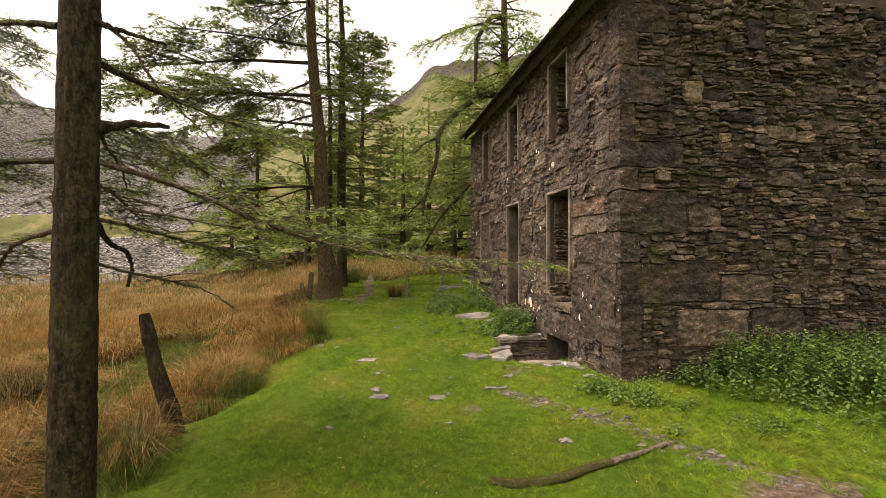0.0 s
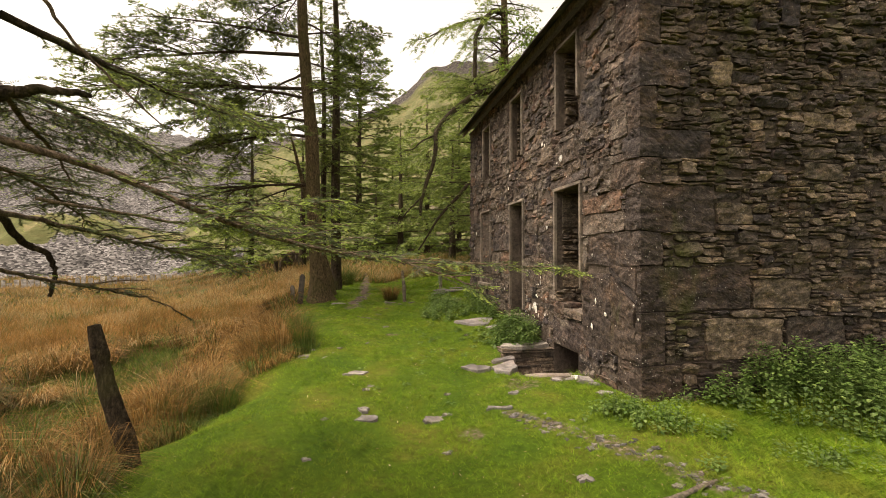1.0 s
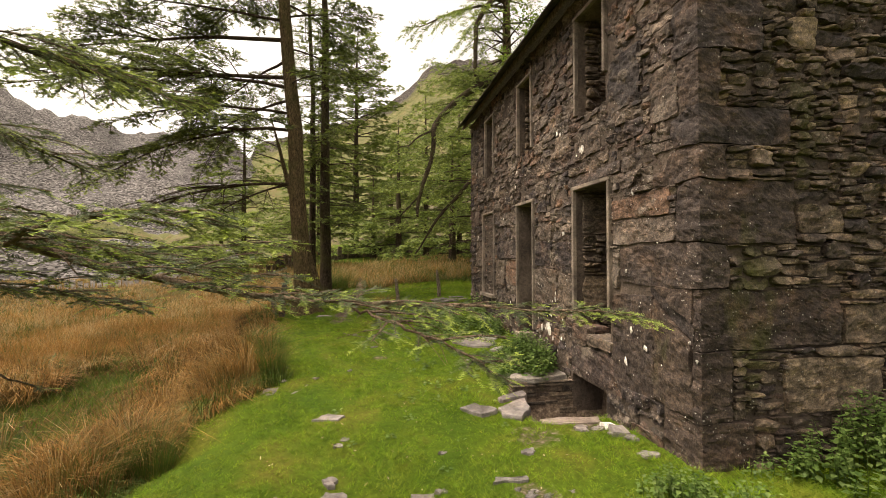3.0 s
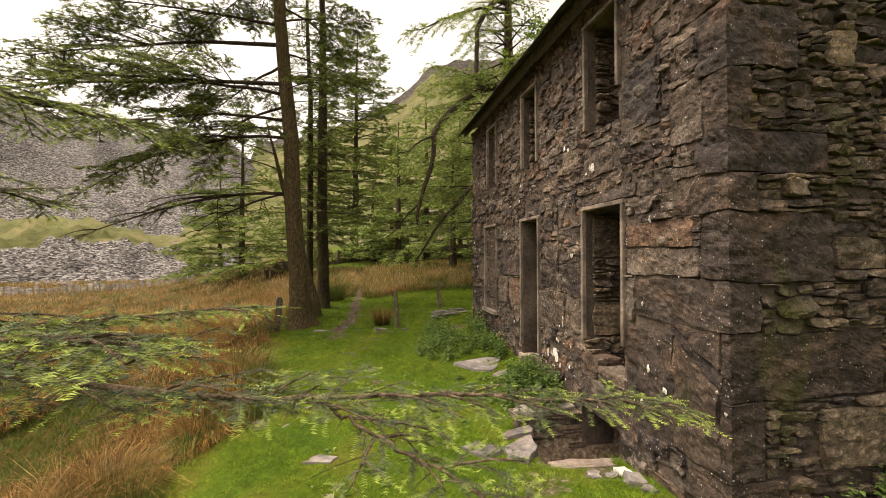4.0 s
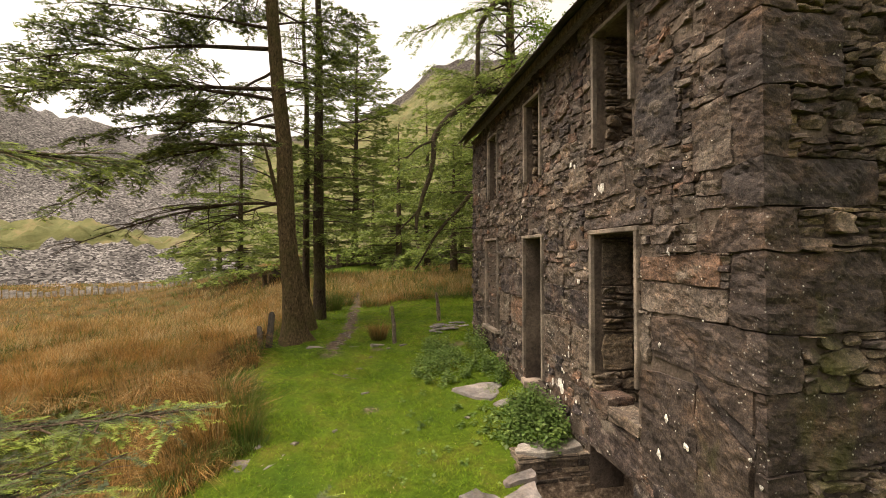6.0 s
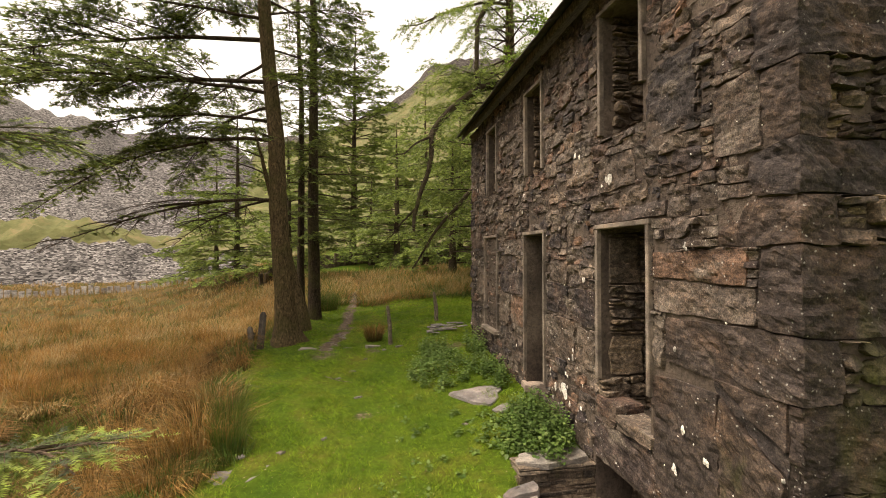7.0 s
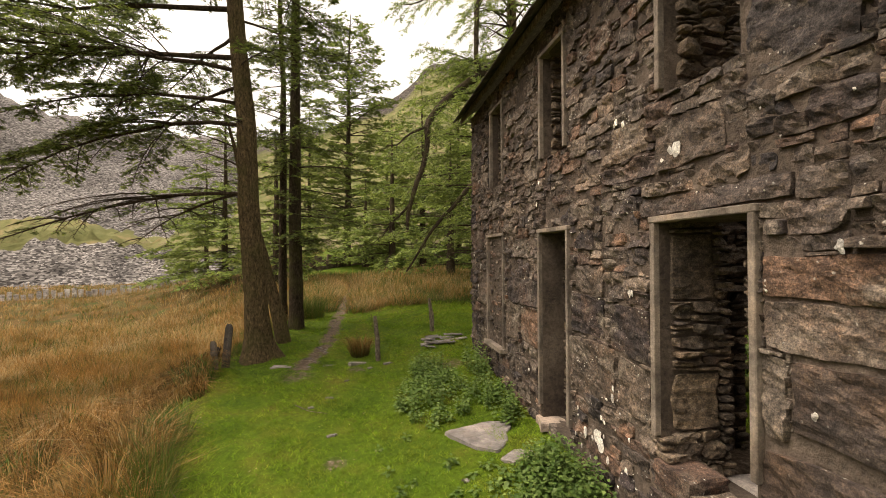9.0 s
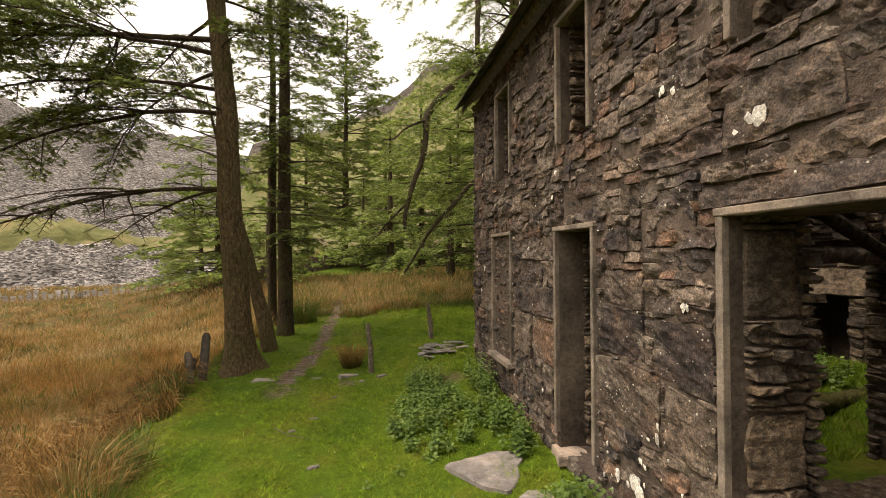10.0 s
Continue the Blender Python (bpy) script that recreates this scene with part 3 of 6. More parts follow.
# roof edge of slates on the front eave
roof = thing("roof", "surviving slate roof edge over the front eave", "roof", (FX, 9, TOP), kind="structure")
roof_inv = Matrix.Translation(roof.location).inverted()
PITCH = math.atan2(1.75, 2.4)


def eave_board():
    o = part("eave_board", box_bm((0.03, FAR - GY + 0.24, 0.1), (FX - 0.16, (GY + FAR) / 2, TOP - 0.06), 0.004), OLDWOOD, roof)
    o.matrix_parent_inverse = roof_inv
    o = part("roof_deck", box_bm((1.15, FAR - GY + 0.2, 0.02)), OLDWOOD, roof)
    o.matrix_world = pose(FX + 0.3, (GY + FAR) / 2, TOP + 0.3, 0, -math.degrees(PITCH), 0)
    o.matrix_parent_inverse = roof_inv


eave_board()


# ---- stonework ----
def pack(u0, u1, z0, z1, blocked, pick, seed, cell=0.03, shape=0.7):
    """Fills a wall with uneven courses of stones round the blocked rectangles. pick(r, z) gives a stone's length and height."""
    r = random.Random(seed)
    nu, nz = int(round((u1 - u0) / cell)), int(round((z1 - z0) / cell))
    grid = np.zeros((nz, nu), bool)
    for a, b, c, d in blocked:
        grid[max(0, int((c - z0) / cell + 0.5)):max(0, int((d - z0) / cell + 0.5)), max(0, int((a - u0) / cell + 0.5)):max(0, int((b - u0) / cell + 0.5))] = True
    out = []
    for iz in range(nz):
        iu = 0
        while iu < nu:
            if grid[iz, iu]:
                iu += 1
                continue
            L, H = pick(r, z0 + iz * cell)
            h = max(2, int(H / cell + 0.5))
            n = max(3, int(L / cell + 0.5))
            end = iu
            while end < nu and end - iu < n and not grid[iz, end]:
                end += 1
            rest = end
            while rest < nu and rest - end < 3 and not grid[iz, rest]:
                rest += 1
            if rest - end < 3:
                end = rest
            h = max(2, min(h, int((end - iu) * shape)))
            top = iz
            while top < nz and top - iz < h and not grid[top, iu:end].any():
                top += 1
            if nz - top <= 1:
                top = nz
            grid[iz:top, iu:end] = True
            out.append((u0 + iu * cell, u0 + end * cell, z0 + iz * cell, z0 + top * cell))
            iu = end
    return out


LATTICE = np.random.default_rng(77).uniform(-1, 1, (16, 64, 64))


def relief(u, z, su, sz, k=0):
    """Smooth bumps of the size su by sz, about -1 to 1."""
    g = LATTICE[k % 16]
    a, b = np.asarray(u) / su + 17.3 * k, np.asarray(z) / sz + 9.1 * k
    i, j = np.floor(a).astype(int), np.floor(b).astype(int)
    p, q = a - i, b - j
    p, q = p * p * (3 - 2 * p), q * q * (3 - 2 * q)
    i, j, i1, j1 = i % 64, j % 64, (i + 1) % 64, (j + 1) % 64
    return (g[i, j] * (1 - p) + g[i1, j] * p) * (1 - q) + (g[i, j1] * (1 - p) + g[i1, j1] * p) * q


def stone_shape(rect, r, proud, rough=1.0, res=0.026, joint=0.004, lay=0.3, strata=1.0, arris=1.0):
    """One rough stone between four edges, (u0, u1, z0, z1) or four corners from the lower left round:
    a broken front, rounded arrises that sink into the joint, layers that dip a little. Local axes: u, out, z."""
    if len(rect) == 4 and not isinstance(rect[0], tuple):
        a, b, c, d = rect
        rect = ((a, c), (b, c), (b, d), (a, d))
    (ax, az), (bx, bz), (cx, cz), (dx, dz) = rect
    w, h = (bx - ax + cx - dx) / 2, (dz - az + cz - bz) / 2
    nu, nz = int(np.clip(w / res, 3, 44)), int(np.clip(h / res, 3, 30))
    j = (joint + r.uniform(0, 0.005)) * (0.3 + 0.7 * arris)
    eu, ez = min(0.25, (0.007 + 0.007 * arris) / w), min(0.3, (0.006 + 0.007 * arris) / h)
    us = np.concatenate([[0, 0.3 * eu], np.linspace(eu, 1 - eu, nu), [1 - 0.3 * eu, 1]])
    zs = np.concatenate([[0, 0.3 * ez], np.linspace(ez, 1 - ez, nz), [1 - 0.3 * ez, 1]])
    U, Z = np.meshgrid(us, zs, indexing="ij")
    pu = (ax * (1 - U) + bx * U) * (1 - Z) + (dx * (1 - U) + cx * U) * Z
    pz = (az * (1 - U) + bz * U) * (1 - Z) + (dz * (1 - U) + cz * U) * Z
    # every joint wanders, and each corner is knocked off by its own amount
    wand = min(1.0, min(w, h) / 0.14)
    pu = pu + 0.02 * wand * relief(pu, pz, 0.3, 0.16, 1) + 0.005 * relief(pu, pz, 0.07, 0.07, 2)
    pz = pz + 0.02 * wand * relief(pu, pz, 0.34, 0.2, 3) + 0.007 * relief(pu, pz, 0.1, 0.06, 4)
    pu, pz = pu + j * (1 - 2 * U), pz + j * (1 - 2 * Z)
    m = min(w, h)
    cut = [r.uniform(0, 0.12 + 0.18 * arris) * min(m, 0.16) * rough for _ in range(4)]
    k = (np.abs(2 * U - 1) ** 4) * (np.abs(2 * Z - 1) ** 4)
    amount = np.where(U < 0.5, np.where(Z < 0.5, cut[0], cut[1]), np.where(Z < 0.5, cut[2], cut[3])) * k
    pu, pz = pu - np.sign(U - 0.5) * amount, pz - np.sign(Z - 0.5) * amount * 0.8
    off, dip = r.uniform(0, 30), r.uniform(-lay, lay)
    lu, lz = pu + off, pz + dip * pu + off
    out = 0.011 * relief(lu, lz, 0.16, 0.1, 5) + (0.013 - 0.006 * strata) * relief(lu, lz, 0.06, 0.045, 6) + (0.009 - 0.005 * strata) * relief(lu, lz, 0.03, 0.025, 7)
    step = relief(lu, lz, 0.22, 0.035 + 0.05 * (1 - strata), 8)
    out = rough * (out + 0.008 * np.floor(step * 2.2) + 0.004 * strata * relief(lu, lz, 0.09, 0.014, 9))
    out = out - rough * 0.02 * np.clip(relief(lu, lz, 0.09, 0.06, 10) - 0.45, 0, 1)
    out = out + proud + rough * (r.uniform(-0.03, 0.03) * (Z - 0.5) * min(1, h / 0.12) + r.uniform(-0.03, 0.03) * (U - 0.5))
    eu_in, ez_in = np.minimum(U, 1 - U) * w, np.minimum(Z, 1 - Z) * h
    edge = np.minimum(eu_in, ez_in)
    out = out - rough * (0.004 + 0.014 * arris) * np.exp(-edge / 0.012) * (0.5 + 0.5 * relief(lu, lz, 0.08, 0.06, 11))
    out = np.where(edge < 1e-6, -0.03, out)
    n = len(zs)
    i, k = np.meshgrid(np.arange(len(us) - 1), np.arange(n - 1), indexing="ij")
    f = np.stack([i * n + k, (i + 1) * n + k, (i + 1) * n + k + 1, i * n + k + 1], -1).reshape(-1, 4)
    return np.stack([pu, out, pz], -1).reshape(-1, 3), f


def lay_stones(wall, rects, place_fn, material, seed, near, proud=(0.0, 0.03), rough=1.0, name="stone", plain=0, res=0.026, most=300, flat_rough=0.35, strata=1.0, arris=1.0):
    """Stones inside the stretch near() are parts of their own; the rest are joined."""
    r = random.Random(seed)
    rest, count = [], 0
    for i, rect in enumerate(rects):
        sawn = i < plain  # the first ones are large, flatter blocks
        v, f = stone_shape(rect, r, SKIN + (r.uniform(*proud) if not sawn else r.uniform(0.0, 0.012)) - 0.02, flat_rough if sawn else rough, res, strata=strata * r.uniform(0.3, 1.0), arris=arris)
        v = place_fn(v)
        if near(rect) and count < most:
            c = v.mean(0)
            o = part(name, raw_mesh(name, v - c, f, material, False), None, wall)
            o.location = c
            count += 1
        else:
            rest.append((v, f))
    if rest:
        o = part("stonework", raw_mesh("stonework", *join(rest), material, False), None, wall)
        o["kind"] = "stuff"


def on_front(v):
    return np.stack([FX + SKIN - v[:, 1], v[:, 0], v[:, 2]], -1)


def on_gable(v):
    return np.stack([v[:, 0], GY + SKIN - v[:, 1], v[:, 2]], -1)


def round_corner(v):
    """Front face for u above 0, gable face below it."""
    u, d = v[:, 0], SKIN - v[:, 1]
    return np.stack([FX + np.maximum(d, -u), GY + np.maximum(d, u), v[:, 2]], -1)


# quoins: z0, z1, reach along the gable, reach along the front
QUOINS = [(-0.14, 0.42, 0.55, 0.5), (0.42, 1.04, 0.34, 0.12), (1.04, 1.56, 1.5, 0.12), (1.56, 1.97, 0.3, 1.2), (1.97, 2.52, 1.02, 0.3), (2.52, 2.84, 0.3, 0.62), (2.84, 3.16, 0.95, 0.36),
          (3.16, 3.65, 0.24, 0.28), (3.65, 4.18, 0.68, 0.34), (4.18, 4.62, 0.3, 0.52), (4.62, 5.0, 0.74, 0.3), (5.0, 5.34, 0.34, 0.55)]
SLANTED = [((5.19, 0.42), (5.72, 0.42), (5.72, 1.45), (5.19, 1.08)), ((5.72, 0.42), (6.44, 0.3), (6.44, 1.42), (5.72, 1.47)), ((5.19, 1.09), (5.74, 1.48), (5.74, 1.57), (5.19, 1.24)), ((5.19, 1.25), (5.74, 1.57), (5.19, 1.57), (5.19, 1.56))]
DRESSED = [(5.35, 5.74, 3.17, 3.68), (5.37, 6.42, 1.99, 2.25), (5.45, 6.42, 2.26, 2.5), (6.29, 6.44, 1.5, 1.96), (6.68, 7.31, 3.13, 3.48), (6.22, 7.5, 2.8, 2.93), (8.08, 8.62, 2.1, 2.4), (8.06, 8.72, 1.68, 2.08), (7.4, 7.96, 1.63, 2.06),
           (7.9, 8.74, 1.1, 1.64), (7.38, 7.86, 1.16, 1.6), (9.6, 10.84, 1.8, 2.16), (10.28, 10.9, 1.24, 1.78), (9.6, 10.25, 1.3, 1.78), (5.9, 6.5, 3.5, 4.1), (7.4, 7.9, 3.3, 3.6), (6.4, 7.45, 0.26, 0.7), (11.9, 12.5, 1.6, 2.1), (12.2, 12.95, 2.6, 3.0)]


def stonework():
    cover = [(y0 - 0.05, y1 + 0.05, z0, z1 + 0.05) for y0, y1, z0, z1 in OPENINGS.values()] + [(BLOCKED[0] - 0.05, BLOCKED[1] + 0.05, BLOCKED[2] - 0.07, BLOCKED[3] + 0.05)]
    lay_stones(wall_front, [(-g, q, a, b) for a, b, g, q in QUOINS], round_corner, QUOIN, 10, lambda q: True, name="quoin", plain=len(QUOINS), flat_rough=0.75, res=0.022, strata=0.3, arris=0.3)
    lay_stones(wall_front, SLANTED, on_front, QUOIN, 15, lambda q: True, plain=4, flat_rough=0.7, strata=0.1, arris=0.15)
    taken = [(GY, GY + q, a, b) for a, b, g, q in QUOINS] + [(5.1, 6.44, 0.42, 1.56)] + DRESSED
    rubble = lambda r, z: (r.choice([r.uniform(0.14, 0.3), r.uniform(0.25, 0.8)]), r.choice([r.uniform(0.06, 0.12), r.uniform(0.1, 0.2), r.uniform(0.16, 0.3)]))
    r1 = pack(GY, FAR, -0.15, TOP - 0.02, cover + taken, rubble, 5, 0.03)
    lay_stones(wall_front, DRESSED + r1, on_front, FACADE, 11, lambda q: q[0] < 8.8, (-0.014, 0.02), 1.1, plain=len(DRESSED), flat_rough=0.65, res=0.023, most=280, strata=0.3, arris=0.2)
    # gable: a few big blocks, thin courses round them
    gtaken = [(FX, FX + g, a, b) for a, b, g, q in QUOINS]
    gbig = [(4.1, 5.15, 0.44, 0.94), (4.75, 5.6, 1.04, 1.4), (5.2, 6.1, 0.5, 0.95), (4.25, 4.75, 2.05, 2.32), (4.15, 4.5, 3.72, 4.02), (5.5, 6.1, 2.62, 2.86), (5.2, 5.5, 4.55, 4.95), (5.5, 6.0, 3.3, 3.5), (6.1, 6.7, 3.86, 4.08)]
    thin = lambda r, z: (r.choice([r.uniform(0.1, 0.26), r.uniform(0.2, 0.6)]), r.choice([r.uniform(0.035, 0.07), r.uniform(0.05, 0.11), r.uniform(0.09, 0.2)]))
    r2 = pack(FX, GABLE_END, -0.14, TOP, gtaken + gbig, thin, 9, 0.02)
    lay_stones(wall_gable, gbig + r2, on_gable, GABLE, 12, lambda q: q[0] < 4.9, (-0.026, 0.04), 1.35, plain=len(gbig), flat_rough=0.85, res=0.025, strata=0.7, arris=0.75)
    # walled-up window
    r3 = pack(BLOCKED[0], BLOCKED[1], BLOCKED[2], BLOCKED[3], [], lambda r, z: (r.uniform(0.12, 0.35), r.uniform(0.06, 0.1)), 13)
    lay_stones(wall_front, r3, lambda v: on_front(v) + np.array([0.03, 0, 0]), FACADE, 14, lambda q: False)
    # reveals: the far cheeks of the openings, and inner faces
    cheek = lambda r, z: (r.uniform(0.12, 0.4), r.choice([r.uniform(0.03, 0.06), r.uniform(0.05, 0.14)]))
    for key, x0 in (("window_1", 0.12), ("door_1", 0.31), ("window_2", 0.13), ("window_3", 0.13), ("window_4", 0.13)):
        y0, y1, z0, z1 = OPENINGS[key]
        blocks = [(FX + x0, FX + 0.5, 2.14, 2.66), (FX + x0, FX + 0.52, 1.14, 1.6)] if key == "window_1" else []
        rr = blocks + pack(FX + x0, FX + THICK + 0.08, z0, z1 + 0.04, blocks, cheek, 17, 0.02)
        lay_stones(wall_front, rr, lambda v, y=y1: np.stack([v[:, 0], y + SKIN - v[:, 1] - 0.05, v[:, 2]], -1), INNER, 18, lambda q: False, (-0.01, 0.05), 1.3, plain=len(blocks), flat_rough=0.5)
    rr = pack(FX + 0.02, FX + 0.3, 0.8, 1.12, [], cheek, 19, 0.02)
    lay_stones(wall_front, rr, lambda v: np.stack([v[:, 0], OPENINGS["window_1"][1] + SKIN - v[:, 1] - 0.05, v[:, 2]], -1), INNER, 20, lambda q: False, (0.0, 0.05), 1.3)
    # inner faces of the back, far and cross walls
    inner = lambda r, z: (r.uniform(0.15, 0.5), r.choice([r.uniform(0.05, 0.09), r.uniform(0.08, 0.18)]))
    coarse = lambda r, z: (r.uniform(0.25, 0.7), r.uniform(0.1, 0.24))
    rr = pack(GY + THICK, FAR - THICK, 0.2, BACK_TOP, [(9.75, 10.4, 1.0, 1.95), (9.4, 10.6, 1.95, 2.32)], coarse, 23) + [(9.4, 10.6, 1.95, 2.32)]
    lay_stones(wall_back, rr, lambda v: np.stack([GABLE_END - THICK - v[:, 1] + 0.02, v[:, 0], v[:, 2]], -1), INNER, 24, lambda q: False, res=0.1)
    rr = pack(FX + THICK, GABLE_END - THICK, 0.3, CROSS_TOP, [(4.93, 6.15, 0.3, 2.6)], inner, 25)
    lay_stones(wall_cross, rr, lambda v: np.stack([v[:, 0], 8.23 - v[:, 1] + 0.02, v[:, 2]], -1), INNER, 26, lambda q: False, (0, 0.05), 1.3, res=0.06)
    rr = pack(8.23, 8.67, 0.3, 2.6, [], inner, 29)
    lay_stones(wall_cross, rr, lambda v: np.stack([6.15 - v[:, 1] + 0.02, v[:, 0], v[:, 2]], -1), INNER, 30, lambda q: False, (0, 0.04), 1.3)
    rr = pack(FX + THICK, GABLE_END - THICK, 0.3, TOP, [], coarse, 27)
    lay_stones(wall_far, rr, lambda v: np.stack([v[:, 0], FAR - THICK - v[:, 1] + 0.02, v[:, 2]], -1), INNER, 28, lambda q: False, res=0.1)


# ---- trees ----
def unit(v):
    return v / (np.linalg.norm(v, axis=-1, keepdims=True) + 1e-9)


def feathers(P, D, N, L, count, size, width, r, fresh=0.0, flat=0.75):
    """Needles set like a feather on twiglets that start at P, run along D for L, with N as their upper side.
    Returns vertices, triangles and how fresh each vertex is."""
    m = len(P)
    D, N = unit(D), unit(N)
    Sd = unit(np.cross(D, N))
    N = unit(np.cross(Sd, D))
    t = (np.arange(count) + r.uniform(0, 1, (m, count))) / count
    side = np.where(np.arange(count) % 2 == 0, 1.0, -1.0)[None, :, None]
    base = P[:, None] + D[:, None] * (t * L[:, None])[..., None]
    way = D[:, None] * r.uniform(0.35, 0.8, (m, count, 1)) + side * Sd[:, None] * flat + N[:, None] * r.normal(0.12, 0.3, (m, count, 1))
    way = unit(way)
    ln = (size * r.uniform(0.7, 1.15, (m, count)) * (1.0 - 0.35 * t))[..., None]
    across = unit(np.cross(way, N[:, None] + 0.4 * r.normal(0, 1, (m, count, 3)))) * width * 0.5
    a, b, c = base - across, base + across, base + way * ln
    v = np.stack([a, b, c], 2).reshape(-1, 3)
    f = np.arange(len(v)).reshape(-1, 3)
    fr = np.broadcast_to(np.asarray(fresh, float).reshape(-1, 1, 1), (m, count, 3)) * (0.35 + 0.65 * t[..., None])
    return v, f, np.clip(fr, 0, 1).reshape(-1)


def limb_curve(p0, az, length, rise, droop, n=9, r=None, wobble=0.04):
    """A limb: leaves p0 towards the azimuth, rises, then droops."""
    t = np.linspace(0, 1, n)
    d = np.array([math.sin(radians(az)), math.cos(radians(az)), 0])
    p = np.asarray(p0)[None] + t[:, None] * d * length
    p[:, 2] += length * (rise * t - droop * t ** 2)
    if r is not None:
        p[1:] += r.normal(0, wobble * length / n * 2, (n - 1, 3)).cumsum(0) * 0.5
    return p


def sample(p, t):
    s = np.linspace(0, 1, len(p))
    return np.stack([np.interp(t, s, p[:, k]) for k in range(3)], -1)


def grow(limbs, r, twig_gap=0.2, twig_len=0.9, sub_gap=0.09, sub_len=0.22, needles=8, size=0.05, width=0.007, fresh=0.15, bare=0.25, sag=0.25, twig_r=0.006, joints=4, coat=0, vert=0.3, comb=False):
    """Twigs, twiglets and needles along limbs. Each limb: points, leafiness (0 to 1). Returns the wood's pieces and needle arrays."""
    wood, P, D, N, L, F = [], [], [], [], [], []
    for p, leafy in limbs:
        length = np.linalg.norm(np.diff(p, axis=0), axis=1).sum()
        k = max(3, int(length / twig_gap))
        for i in range(k):
            t = bare + (1 - bare) * (i + r.uniform(0, 1)) / k
            if t > 0.995:
                continue
            o = sample(p, np.array([t]))[0]
            ax = unit(sample(p, np.array([min(1, t + 0.05)]))[0] - sample(p, np.array([t - 0.05]))[0])
            sd = np.cross(ax, [0, 0, 1.0]) * (1 if i % 2 else -1)
            ln = twig_len * min(1.0, length / 2.5 + (0.8 if twig_len < 0.3 else 0)) * (1 - 0.75 * t ** 1.5) * r.uniform(0.55, 1.15) * min(1, 0.45 + 2.2 * (t - bare * 0.6))
            way = unit(ax * r.uniform(0.5, 1.1) + unit(sd) * r.uniform(0.5, 1.0) + np.array([0, 0, r.normal(0.0, vert)]))
            s = np.linspace(0, 1, joints)
            tw = o[None] + s[:, None] * way * ln
            tw[:, 2] -= sag * ln * s ** 2
            wood.append(tube(tw, np.interp(s, [0, 1], [twig_r, twig_r * 0.4]), 3))
            if r.uniform() > leafy:
                continue
            if coat:
                t3 = np.arange(coat) / coat
                P.append(sample(tw, t3)), D.append(sample(tw, t3 + 0.9 / coat) - sample(tw, t3)), N.append(np.tile([0, 0, 1.0], (coat, 1))), L.append(np.full(coat, ln / coat)), F.append(np.where(r.uniform() < fresh, 0.8, 0.05) * t3)
            q = max(2, int(ln / sub_gap))
            ts = (np.arange(q) + r.uniform(0, 1, q)) / q
            ts = 0.12 + 0.88 * ts
            o2 = sample(tw, ts)
            axs = unit(sample(tw, np.minimum(1, ts + 0.1)) - sample(tw, np.maximum(0, ts - 0.1)))
            up = np.tile([0, 0, 1.0], (q, 1)) + r.normal(0, 0.25, (q, 3))
            s2 = unit(np.cross(axs, up)) * np.where(np.arange(q) % 2, 1, -1)[:, None]
            d2 = axs * r.uniform(0.4, 1.0, (q, 1)) + s2 * r.uniform(0.5, 0.9, (q, 1)) + np.array([0, 0, -0.1 if vert > 0.2 else 0.02])
            l2 = sub_len * r.uniform(0.5, 1.2, q) * (1 - 0.5 * ts)
            P.append(o2), D.append(d2), N.append(up), L.append(l2)
            if comb:
                F.append((r.uniform() < fresh) * S(0.3, 0.8, ts) * r.uniform(0.7, 1, q))
            else:
                F.append(np.where(r.uniform(0, 1, q) < fresh * (0.4 + 1.2 * ts), r.uniform(0.5, 1, q), r.uniform(0, 0.12, q)))
            P.append(0.4 * tw[-2:-1] + 0.6 * tw[-1:]), D.append(tw[-1:] - tw[-2:-1]), N.append(np.array([[0, 0, 1.0]])), L.append(np.array([ln * 0.4 + 0.05]))
            F.append(np.array([r.uniform(0, 1) < fresh * 2]).astype(float))
    if not P:
        return wood, None
    P, D, N, L, F = (np.concatenate(a) for a in (P, D, N, L, F))
    return wood, feathers(P, D, N, L, needles, size, width, r, F, 1.35 if comb else 0.75)


def trunk_mesh(name, points, radii, material, sides=14, flare=0.0, seed=0):
    p = np.asarray(points, float)
    t = np.linspace(0, 1, len(p))
    tt = np.concatenate([np.linspace(0, 0.15, 10)[:-1], np.linspace(0.15, 1, 40)]) if sides <= 16 else np.linspace(0, 1, 150)
    q = np.stack([np.interp(tt, t, p[:, k]) for k in range(3)], -1)
    rad = np.interp(tt, t, radii)
    if flare:
        rad = rad * (1 + flare * np.exp(-(q[:, 2] - q[0, 2]) / 0.35))
    v, f = tube(q, rad, sides)
    v = v.reshape(len(q), sides, 3)
    c = q[:, None]
    a = np.arange(sides) * 2 * np.pi / sides
    r = np.random.default_rng(seed)
    lobes = 1 + 0.05 * np.sin(3 * a + r.uniform(0, 6))[None] * (1 + 2.5 * flare * np.exp(-(q[:, 2] - q[0, 2]) / 0.3))[:, None] + r.normal(0, 0.02, (len(q), sides))
    ridge = relief(a[None] * 1.2 + 0 * q[:, 2:], q[:, 2:] + 0 * a[None], 0.22, 0.5, 12) + 0.6 * relief(a[None] * 1.2 + 0 * q[:, 2:], q[:, 2:] + 0 * a[None], 0.1, 0.16, 13)
    lobes = lobes + (0.035 * ridge if sides > 16 else 0)
    v = c + (v - c) * lobes[..., None]
    return raw_mesh(name, v.reshape(-1, 3), f, material, True)


